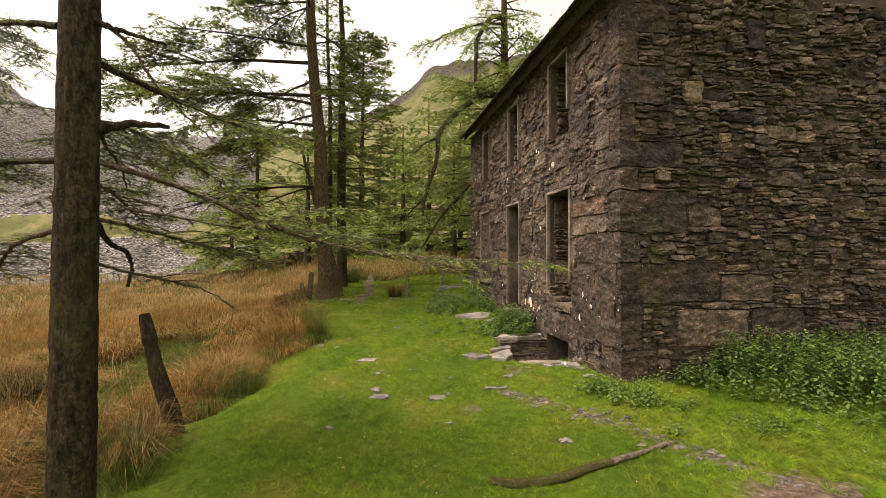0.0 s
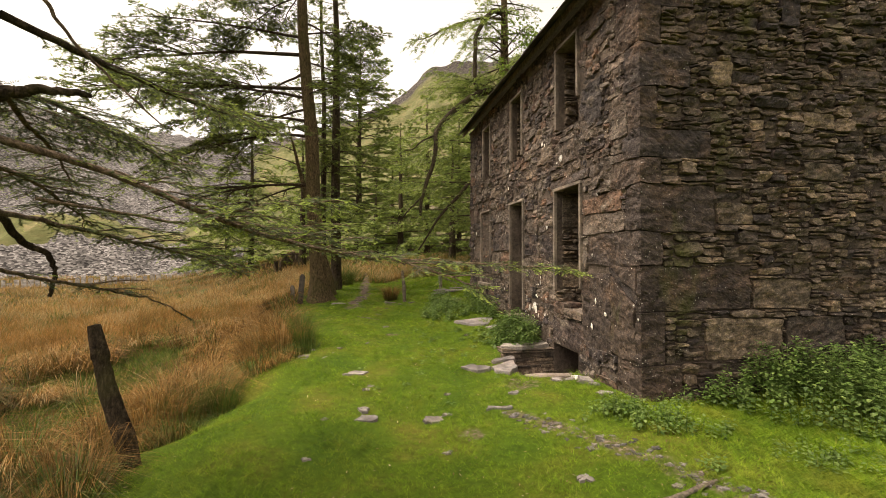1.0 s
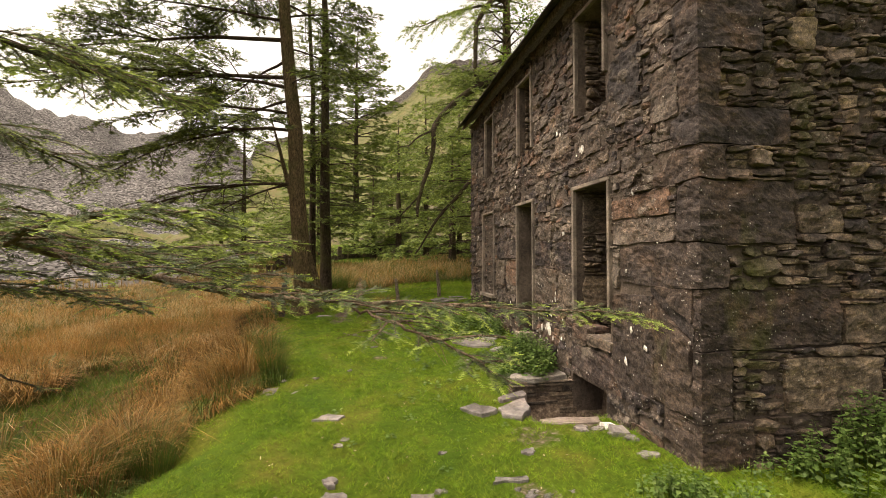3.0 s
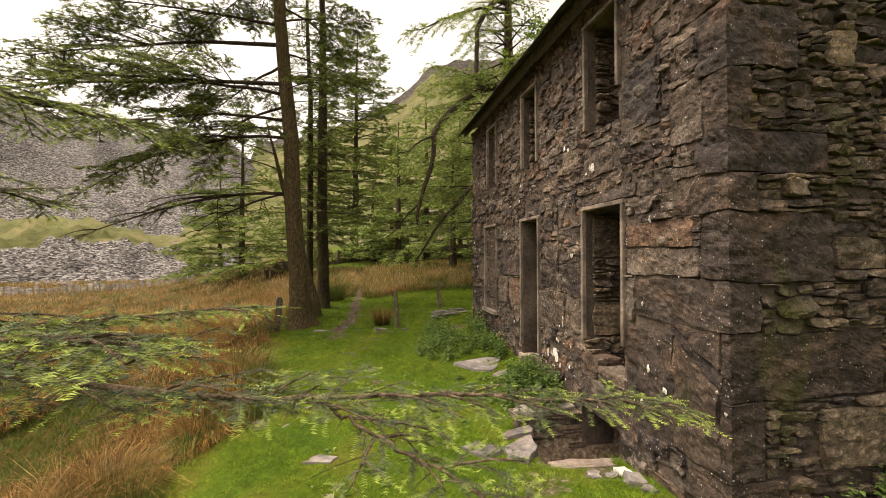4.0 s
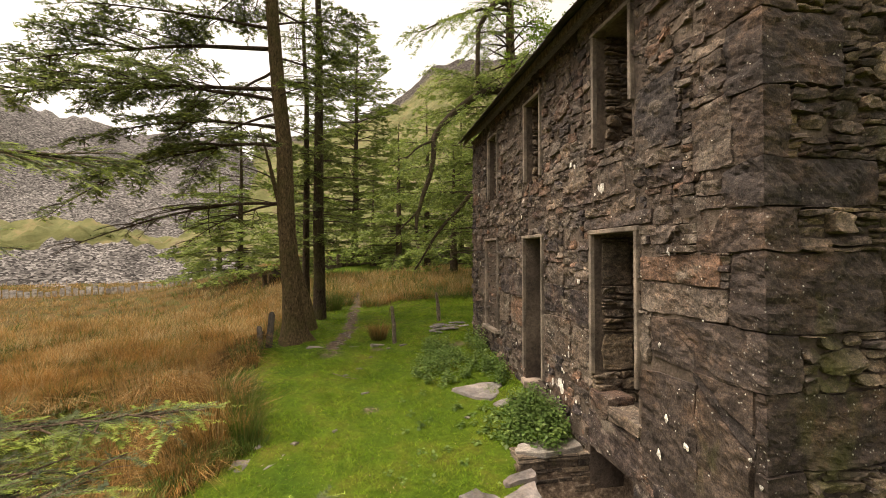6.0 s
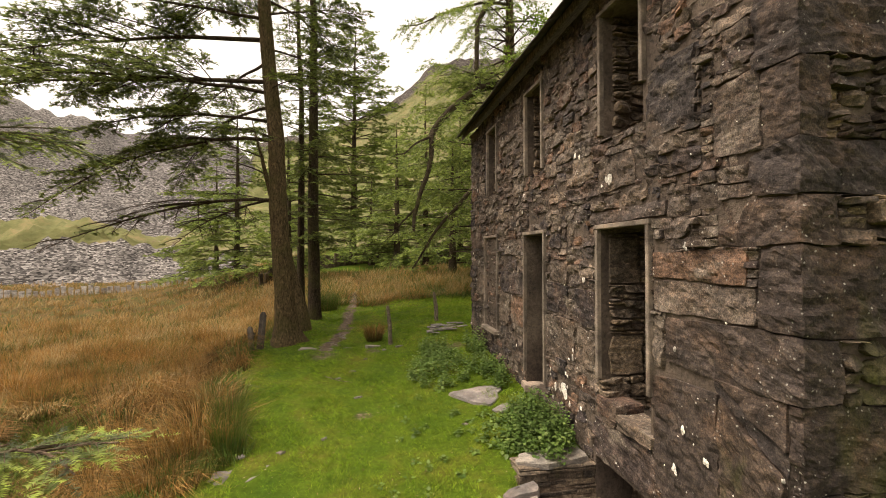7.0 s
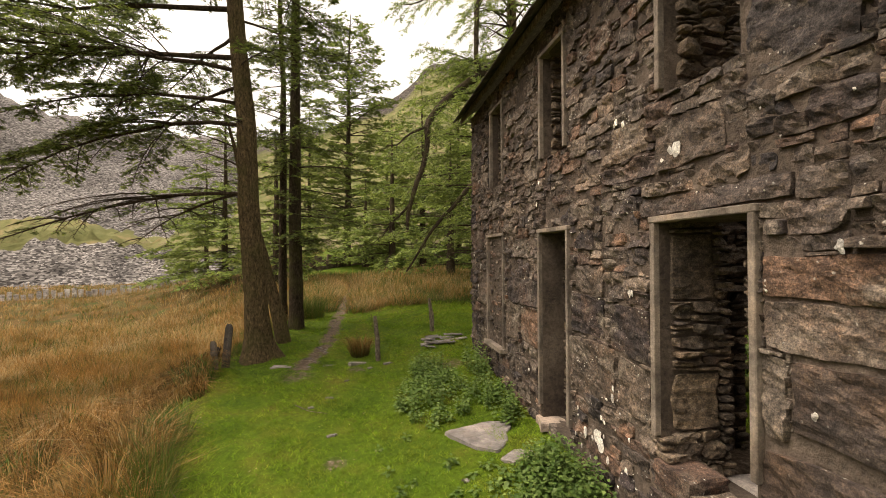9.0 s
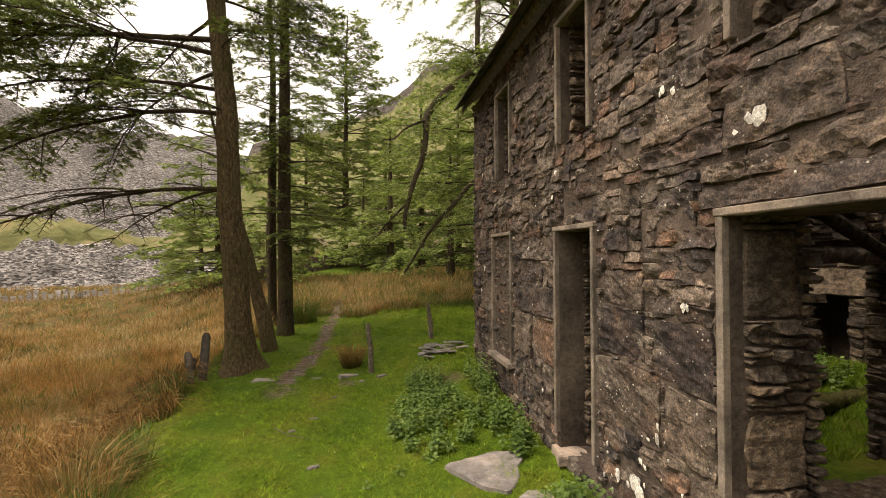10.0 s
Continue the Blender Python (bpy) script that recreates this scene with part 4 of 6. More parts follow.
def conifer(label, base, height, r0, limbs, seed, mats, lean=(0, 0), flare=0.4, category="conifer tree", group="", sides=14, limb_r=0.04, side_limbs=1.2, **kw):
    """A conifer with its trunk, its limbs and one crown of needle sprays. limbs: (height, azimuth, length, rise, droop, leafiness)."""
    r = np.random.default_rng(seed)
    ob = thing("conifer_tree", label, category, base, group)
    top = np.array([lean[0], lean[1], height])
    t = np.linspace(0, 1, 12)
    pts = t[:, None] * top + np.concatenate([np.zeros((2, 3)), r.normal(0, 0.012 * height / 6, (10, 3)) * [1, 1, 0]])
    pts[0, 2] = -0.25
    part("trunk", trunk_mesh("trunk", pts, r0 * (1 - 0.93 * t ** 1.15), mats[0], sides, flare, seed), None, ob)
    curves, extra = [], []
    for h, az, ln, rise, droop, leafy in limbs:
        o = sample(pts, np.array([h / height]))[0]
        c = limb_curve(o, az, ln, rise, droop, 9, r)
        curves.append((c, leafy))
        for q in range(int(side_limbs * ln)):
            s = r.uniform(0.2, 0.92)
            o2 = sample(c, np.array([s]))[0]
            l2 = (0.42 * ln * (1 - s) + 0.45) * r.uniform(0.7, 1.1)
            c2 = limb_curve(o2, az + r.choice([-1, 1]) * r.uniform(28, 70), l2, rise * 0.5 + r.normal(0.02, 0.1), droop * 0.8 + 0.08, 6, r)
            curves.append((c2, leafy))
            extra.append(tube(c2, np.linspace(0.016, 0.004, 6) * (ln / 4) ** 0.5, 4))
        rr = limb_r * (ln / 4) ** 0.7
        part("limb", raw_mesh("limb", *tube(c, np.interp(np.linspace(0, 1, 9), [0, 1], [rr, rr * 0.12]), 6), mats[1], True), None, ob)
    w2, leaves = grow(curves, r, **kw)
    tagged(part("twig_spray", raw_mesh("twig_spray", *join(extra + w2), mats[1], True), None, ob), kind="stuff")
    if leaves is not None:
        part("crown", raw_mesh("crown", leaves[0], leaves[1], mats[2], False, {"fresh": leaves[2]}), None, ob)
    return ob


def whorls(h0, h1, gap, reach, r, az_only=None, rise=0.1, droop=0.25, leafy=1.0, top=None):
    """Rings of limbs up a trunk, shorter towards the top."""
    out, h = [], h0
    while h < h1:
        k = (h - h0) / (h1 - h0)
        for _ in range(r.integers(3, 6)):
            az = r.uniform(*(az_only or (0, 360)))
            ln = reach * (1 - k ** 1.4 * 0.9) * r.uniform(0.6, 1.1)
            out.append((h + r.uniform(-0.2, 0.2), az, ln, rise + 0.25 * k + r.normal(0, 0.06), droop + r.normal(0, 0.05), leafy))
        h += gap * r.uniform(0.7, 1.3)
    return out


tr = np.random.default_rng(41)
# the tall fir at the edge of the lawn, its lower limbs long and arching to the field
A_LIMBS = [(4.95, 274, 5.6, 0.1, 0.44, 0.95), (5.4, 262, 4.6, 0.12, 0.3, 0.8), (3.5, 272, 5.2, 0.02, 0.28, 0.08), (3.5, 300, 3.6, 0.0, 0.3, 0.1), 
           (6.4, 270, 7.0, 0.02, 0.1, 1), (6.1, 250, 5.5, 0.05, 0.2, 0.9), (7.4, 280, 7.2, 0.06, 0.1, 1), (7.9, 262, 4.6, 0.08, 0.12, 1),
           (5.8, 310, 4.5, 0.05, 0.2, 0.9), (6.9, 320, 4.5, 0.05, 0.15, 1),
           (5.0, 200, 2.5, 0.0, 0.2, 0.4), (6.2, 150, 1.8, 0.0, 0.15, 0.6), (7.2, 60, 2.6, 0.0, 0.12, 0.9), (6.6, 100, 2.2, 0.0, 0.15, 0.8), (8.0, 110, 2.6, 0.05, 0.15, 1), (8.4, 40, 3.2, 0.05, 0.15, 1)]
A_LIMBS += whorls(9.2, 11.5, 0.9, 4.4, tr, droop=0.18) + whorls(12.5, 17.5, 1.6, 3.5, tr, droop=0.18)
conifer("tall old fir with arching half-bare lower limbs", (-1.16, 14.2, gz(-1.16, 14.2)), 18.0, 0.238, A_LIMBS, 51, (BARK, TWIG, NEEDLE), (-1.05, -0.3), 1.9, group="firs by the lawn", sides=28, limb_r=0.038, side_limbs=3.2, twig_gap=0.115, twig_len=0.7, sub_gap=0.078, sub_len=0.26, needles=12, size=0.09, width=0.025, sag=0.12, joints=3, twig_r=0.007, vert=0.12)
C_LIMBS = [(h, az, ln * 0.8, 0.0, 0.12, 0.5) for h, az, ln in ((3.2, 95, 2.4), (4.0, 60, 2.6), (4.6, 120, 2.8), (5.2, 80, 2.6), (2.6, 110, 1.8), (5.4, 200, 2.2), (4.4, 290, 2.0))]
C_LIMBS += whorls(2.4, 9, 0.5, 1.0, tr, droop=0.1, leafy=0.9) + whorls(5.0, 12, 0.55, 1.9, tr, droop=0.14, leafy=0.7) + whorls(13, 17, 1.4, 1.8, tr, droop=0.16)
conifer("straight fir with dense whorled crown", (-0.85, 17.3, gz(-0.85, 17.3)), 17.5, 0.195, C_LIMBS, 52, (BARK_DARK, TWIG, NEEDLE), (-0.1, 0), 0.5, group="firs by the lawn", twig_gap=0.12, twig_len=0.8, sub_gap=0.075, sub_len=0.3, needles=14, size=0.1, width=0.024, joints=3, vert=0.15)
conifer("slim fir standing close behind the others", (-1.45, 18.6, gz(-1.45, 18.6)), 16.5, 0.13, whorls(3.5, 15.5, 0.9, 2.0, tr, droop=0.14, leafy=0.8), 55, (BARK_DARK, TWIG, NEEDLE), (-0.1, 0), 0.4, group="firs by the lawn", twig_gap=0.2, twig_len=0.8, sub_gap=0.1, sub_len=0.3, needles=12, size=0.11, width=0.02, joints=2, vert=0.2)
# leaning half-dead trunk between them
conifer("leaning reddish trunk with broken dead limbs", (-0.88, 15.6, gz(-0.88, 15.6)), 6.0, 0.17, [(2.0, 300, 1.2, 0.2, 0.1, 0), (3.1, 120, 1.0, 0.1, 0.1, 0), (3.6, 285, 1.8, 0.35, 0.2, 0.1), (4.4, 310, 2.2, 0.5, 0.2, 0.2), (4.9, 250, 1.6, 0.4, 0.2, 0.2)], 53, (BARK, TWIG, NEEDLE), (-1.6, 0.6), 0.3, group="firs by the lawn", twig_gap=0.2, twig_len=0.7)
# slender tree further up the slope
SPRUCE = [(h, az + 72 * k + tr.uniform(-25, 25), (5.4 * (1 - ((h - 3) / 18.6) ** 2.6) + 0.3) * tr.uniform(0.7, 1.1), 0.16 + 0.3 * (h / 21) ** 2, 0.1, 1.0) for h, az in zip(np.arange(3.0, 20.9, 0.78), tr.uniform(0, 72, 40)) for k in range(5)]
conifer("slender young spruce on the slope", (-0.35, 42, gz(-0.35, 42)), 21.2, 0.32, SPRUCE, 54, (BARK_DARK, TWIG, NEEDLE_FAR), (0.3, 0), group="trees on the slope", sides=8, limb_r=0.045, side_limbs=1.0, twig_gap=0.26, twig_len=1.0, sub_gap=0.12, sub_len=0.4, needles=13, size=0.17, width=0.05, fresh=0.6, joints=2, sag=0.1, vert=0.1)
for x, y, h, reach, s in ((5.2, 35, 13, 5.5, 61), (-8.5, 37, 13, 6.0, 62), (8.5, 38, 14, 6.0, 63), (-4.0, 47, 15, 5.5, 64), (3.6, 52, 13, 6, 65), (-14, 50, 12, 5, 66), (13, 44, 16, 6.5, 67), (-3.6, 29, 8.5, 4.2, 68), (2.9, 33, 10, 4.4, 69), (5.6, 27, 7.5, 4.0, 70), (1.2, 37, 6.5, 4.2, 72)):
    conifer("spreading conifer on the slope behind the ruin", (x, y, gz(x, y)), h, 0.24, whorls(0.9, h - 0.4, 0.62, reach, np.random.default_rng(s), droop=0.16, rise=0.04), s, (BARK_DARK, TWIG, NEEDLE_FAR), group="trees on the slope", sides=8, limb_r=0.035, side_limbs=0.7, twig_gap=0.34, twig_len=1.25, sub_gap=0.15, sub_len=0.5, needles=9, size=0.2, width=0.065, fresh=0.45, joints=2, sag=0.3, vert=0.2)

# larch behind the house with two long limbs hanging past its far corner
def larch():
    base = np.array((7.2, 21.7, gz(7.2, 21.7)))
    r = np.random.default_rng(71)
    ob = thing("larch_tree", "big larch behind the house with hanging limbs", "conifer tree", tuple(base))
    t = np.linspace(0, 1, 8)
    pts = np.stack([0 * t, 0 * t, -0.3 + 19 * t], -1)
    part("trunk", trunk_mesh("trunk", pts, 0.42 * (1 - 0.85 * t), BARK, 12, 0.3, 71), None, ob)
    hang = [np.array([(7.2, 21.7, 9.9), (6.3, 20.8, 9.7), (5.51, 20.0, 9.29), (4.91, 19.73, 8.89), (4.02, 19.47, 8.11), (3.45, 19.2, 7.41), (3.16, 18.93, 6.93), (3.19, 18.67, 6.39), (2.97, 18.4, 5.42), (2.66, 18.13, 4.64), (2.39, 17.87, 3.73), (2.35, 17.6, 3.28)]),
            np.array([(7.2, 21.7, 6.4), (6.0, 20.6, 5.7), (4.82, 20.0, 4.94), (4.41, 19.84, 4.4), (3.88, 19.68, 3.89), (3.35, 19.52, 3.29), (2.99, 19.36, 2.7), (2.48, 19.2, 1.94)]),
            np.array([(7.2, 21.7, 14.1), (6.44, 21.38, 13.99), (5.87, 21.07, 13.12), (5.44, 20.75, 12.23), (5.36, 20.43, 11.11), (5.22, 20.12, 9.84), (5.33, 19.9, 9.2)]),
            np.array([(3.1, 18.8, 6.8), (2.6, 18.4, 6.5), (2.1, 18.1, 6.0), (1.75, 17.9, 5.9)]),
            np.array([(2.5, 18.0, 4.1), (2.0, 17.8, 3.6), (1.6, 17.7, 3.1), (1.35, 17.6, 2.9)]),
            np.array([(7.2, 21.7, 13.8), (5.63, 20.4, 12.97), (4.52, 19.8, 12.34), (3.59, 19.2, 11.63), (2.64, 18.6, 10.84), (2.11, 18.0, 10.45)])]
    rad = [(0.18, 0.05), (0.12, 0.03), (0.13, 0.08), (0.045, 0.012), (0.04, 0.01), (0.07, 0.01)]
    for p, (a, b) in zip(hang, rad):
        s = np.linspace(0, 1, 40)
        q = sample(p - base, s)
        q[1:-1] += r.normal(0, 0.02, (38, 3))
        for _ in range(2):
            q[1:-1] = (q[:-2] + q[1:-1] * 2 + q[2:]) / 4
        v, f = tube(q, np.interp(s, [0, 1], [a, b]), 8, 0.06, 3)
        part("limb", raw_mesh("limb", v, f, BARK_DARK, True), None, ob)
    limbs = [(p - base, lf) for p, lf in zip(hang, (0.5, 0.3, 0.6, 0.3, 0.2, 0.6))]
    for h, az, ln, rise, droop, leafy in whorls(3.0, 18, 0.55, 6.0, r, None, 0.02, 0.15):
        limbs.append((limb_curve(np.array([0, 0, h]), az, ln * (0.7 if h > 10.5 else 1), rise, droop, 9, r), 0.3 if h > 10.5 else 0.8))
    for c, _ in limbs[6:]:
        part("limb", raw_mesh("limb", *tube(c, np.linspace(0.05, 0.008, len(c)), 5), TWIG, True), None, ob)
    w2, lv = grow(limbs, r, twig_gap=0.15, twig_len=1.7, sub_gap=0.1, sub_len=0.4, needles=7, size=0.15, width=0.04, fresh=0.5, bare=0.2, sag=0.35, vert=0.2)
    tagged(part("twig_spray", raw_mesh("twig_spray", *join(w2), TWIG, True), None, ob), kind="stuff")
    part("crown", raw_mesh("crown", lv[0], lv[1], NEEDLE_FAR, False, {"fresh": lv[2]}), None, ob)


larch()


def broadleaf(base, height, reach, seed, zlow):
    """A leafy tree whose crown shows above the roof edge."""
    r = np.random.default_rng(seed)
    ob = thing("broadleaf_tree", "bright green broadleaf tree behind the roof edge", "tree", tuple(base))
    t = np.linspace(0, 1, 8)
    part("trunk", trunk_mesh("trunk", np.stack([0.2 * np.sin(3 * t), 0 * t, -0.3 + height * 0.8 * t], -1), 0.28 * (1 - 0.8 * t), BARK, 10, 0.3, seed), None, ob)
    P = []
    for _ in range(60):
        z, a, ln = r.uniform(zlow, height), r.uniform(0, 6.28), reach * r.uniform(0.4, 1)
        c = np.array([0, 0, z * 0.8]) + np.linspace(0, 1, 6)[:, None] * np.array([math.cos(a) * ln, math.sin(a) * ln, 0.35 * ln])
        part("limb", raw_mesh("limb", *tube(c, np.linspace(0.05, 0.008, 6), 5), TWIG, True), None, ob)
        for q in sample(c, r.uniform(0.35, 1, 14)):
            P.append(q + r.normal(0, 0.28, (26, 3)))
    P = np.concatenate(P)
    d, n = unit(r.normal(0, 1, P.shape)), unit(r.normal(0, 0.6, P.shape) + [0, 0, 1])
    s = unit(np.cross(d, n)) * 0.045
    v = np.stack([P, P + d * 0.06 + s, P + d * 0.13, P + d * 0.06 - s], 1).reshape(-1, 3)
    part("crown", raw_mesh("crown", v, np.arange(len(v)).reshape(-1, 4), BROADLEAF), None, ob)


broadleaf((9.5, 19.5, gz(9.5, 19.5)), 13.5, 3.6, 81, 6)


# the fir close to the path: trunk, broken stubs, and long leafy branches that cross over the lawn
def near_fir():
    base = np.array((-1.93, 3.25, gz(-1.93, 3.25)))
    r = np.random.default_rng(91)
    ob = thing("conifer_tree", "fir close to the path with branch stubs and fresh green tips", "conifer tree", tuple(base), "firs by the lawn")
    t = np.linspace(0, 1, 10)
    pts = np.stack([0.05 * t, 0.02 * np.sin(5 * t), -0.3 + 11 * t], -1)
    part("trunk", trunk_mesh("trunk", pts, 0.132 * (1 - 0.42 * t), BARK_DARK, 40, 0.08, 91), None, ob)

    def bough(points, ra, rb, leafy=1.0, bare=0.2, twig=0.55, name="bough", sag=0.3, gap=0.075, fresh=0.3, fine=True):
        p = np.asarray(points, float) - base
        s = np.linspace(0, 1, 30)
        q = sample(p, s)
        for _ in range(6):
            q[1:-1] = (q[:-2] + q[1:-1] * 2 + q[2:]) / 4
        q[1:-1] += r.normal(0, 0.004, (28, 3))
        b = part(name, raw_mesh(name, *tube(q, np.interp(s, [0, 1], [ra, rb]), 8, 0.05, 5), TWIG if ra > 0.0235 else TWIG_PALE, True), None, ob)
        if leafy <= 0:
            return
        curves = [(q, leafy)]
        length = np.linalg.norm(np.diff(q, axis=0), axis=1).sum()
        extra = []
        for k in range(int(length * 10 * min(1, leafy + 0.1))):
            s0 = bare + (0.98 - bare) * (k + r.uniform(0, 1)) / (length * 10)
            if s0 > 0.98:
                continue
            o = sample(q, np.array([s0]))[0]
            ax = unit(sample(q, np.array([min(1, s0 + 0.06)]))[0] - sample(q, np.array([s0 - 0.06]))[0])
            az = math.degrees(math.atan2(ax[0], ax[1])) + (1 if k % 2 else -1) * r.uniform(25, 65)
            c2 = limb_curve(o, az, twig * r.uniform(0.6, 1.25) * (1.25 - 0.85 * s0), r.normal(0.06, 0.1), r.uniform(0.0, 0.28), 6, r, 0.05)
            curves.append((c2, leafy))
            extra.append(tube(c2, np.linspace(0.006, 0.0025, 6), 4))
        wood, lv = grow(curves, r, 0.046, 0.24, 0.036, 0.105, 26 if fine else 12, 0.02, 0.0036 if fine else 0.006, fresh, 0.06, 0.12, 0.0022, 3, 3, 0.12, True)
        wood = extra + wood
        tagged(part("twig_spray", raw_mesh("twig_spray", *join(wood), TWIG_PALE, True), None, b), kind="stuff")
        if lv is not None:
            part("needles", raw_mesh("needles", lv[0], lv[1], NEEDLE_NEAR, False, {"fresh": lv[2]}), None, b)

    bx, by = base[0], base[1]
    # the long branch over the lawn, with its bright tip by the house
    bough([(bx + 0.1, by + 0.05, 2.32), (-1.37, 3.55, 2.2), (-0.86, 3.68, 1.92), (-0.21, 3.79, 1.72), (0.27, 3.87, 1.66), (0.57, 3.92, 1.65), (1.05, 3.9, 1.62), (1.55, 3.82, 1.58)], 0.023, 0.004, 0.8, 0.14, 0.5, gap=0.05, fresh=0.4)
    bough([(1.2, 3.88, 1.6), (1.4, 3.85, 1.6), (1.62, 3.8, 1.59), (1.75, 3.78, 1.57)], 0.005, 0.002, 1.0, 0.0, 0.2, fresh=1.0)
    bough([(-1.75, 3.5, 2.02), (-1.25, 4.1, 1.93), (-0.86, 4.33, 1.9), (-0.43, 4.36, 1.93), (0.06, 4.32, 1.96)], 0.011, 0.003, 1.0, 0.25, 0.32, fresh=1.0)
    bough([(-1.37, 3.55, 2.2), (-0.95, 4.0, 1.95), (-0.5, 4.08, 1.84), (-0.1, 4.05, 1.78)], 0.01, 0.003, 0.8, 0.2, 0.35, fresh=0.7)
    bough([(0.3, 3.88, 1.66), (0.55, 3.6, 1.6), (0.8, 3.45, 1.5), (0.95, 3.4, 1.4)], 0.007, 0.003, 0.7, 0.1, 0.28, gap=0.05, fresh=0.5)
    bough([(-0.86, 3.68, 1.92), (-0.6, 3.4, 1.97), (-0.3, 3.3, 2.02), (0.0, 3.25, 2.0)], 0.01, 0.003, 1.0, 0.1, 0.35, gap=0.05, fresh=0.8)
    # upper branch that rises over the path and droops to a fresh tip
    bough([(bx + 0.1, by + 0.1, 3.0), (-1.5, 3.9, 2.93), (-1.2, 4.6, 2.95), (-1.02, 5.2, 3.04), (-0.86, 5.8, 3.12)], 0.026, 0.005, 1.0, 0.3, 0.5, gap=0.07, fresh=0.7)
    bough([(bx, by + 0.1, 2.6), (-2.0, 4.0, 2.75), (-1.9, 4.9, 2.7), (-1.75, 5.8, 2.55)], 0.025, 0.005, 1.0, 0.2, 0.6, gap=0.08, fresh=0.4)
    bough([(bx - 0.1, by, 2.3), (-2.6, 3.6, 2.35), (-3.3, 4.2, 2.2), (-4.0, 4.9, 1.95)], 0.025, 0.005, 0.9, 0.2, 0.6, gap=0.09, fresh=0.3, fine=False)
    bough([(bx - 0.1, by, 1.85), (-2.6, 3.7, 1.75), (-3.2, 4.4, 1.5), (-3.7, 5.0, 1.25)], 0.02, 0.004, 0.5, 0.3, 0.5, gap=0.1, fresh=0.3, fine=False)
    bough([(bx, by + 0.1, 1.95), (-1.7, 3.9, 1.85), (-1.3, 4.5, 1.7), (-0.95, 5.0, 1.5)], 0.018, 0.004, 0.9, 0.3, 0.5, gap=0.08, fresh=0.3)
    bough([(bx + 0.05, by + 0.1, 1.62), (-1.7, 3.8, 1.5), (-1.45, 4.3, 1.35), (-1.3, 4.6, 1.15)], 0.012, 0.003, 0.25, 0.3, 0.4, gap=0.12)
    bough([(bx - 0.1, by, 3.2), (-2.9, 3.9, 3.5), (-3.8, 4.8, 3.5), (-4.5, 5.8, 3.2)], 0.025, 0.005, 0.9, 0.2, 0.7, gap=0.1, fresh=0.3, fine=False)
    bough([(bx, by + 0.1, 2.75), (-2.15, 4.0, 2.6), (-2.35, 4.7, 2.5), (-2.6, 5.3, 2.3)], 0.022, 0.005, 1.0, 0.1, 0.7, fresh=0.25, fine=False)
    bough([(bx, by + 0.1, 2.2), (-2.05, 3.9, 2.2), (-2.15, 4.4, 2.1), (-2.2, 4.9, 1.95)], 0.018, 0.005, 1.0, 0.15, 0.55, fresh=0.3)
    # broken stubs
    bough([(bx - 0.05, by + 0.3, 1.95), (-2.0, 3.8, 1.76), (-1.91, 3.88, 1.7), (-1.88, 3.9, 1.58), (-1.93, 3.92, 1.42)], 0.024, 0.012, 0, name="stub")
    bough([(bx + 0.08, by, 2.5), (-1.74, 3.28, 2.55), (-1.6, 3.33, 2.6), (-1.42, 3.4, 2.6)], 0.042, 0.016, 0, name="stub")
    bough([(bx + 0.05, by, 3.42), (-1.78, 3.22, 3.22), (-1.64, 3.25, 3.2), (-1.4, 3.3, 3.15)], 0.032, 0.008, 0, name="stub")
    bough([(-1.7, 3.24, 3.2), (-1.6, 3.3, 3.1), (-1.52, 3.35, 2.92), (-1.3, 3.45, 2.68), (-1.1, 3.55, 2.48)], 0.014, 0.004, 0, name="stub")


near_fir()

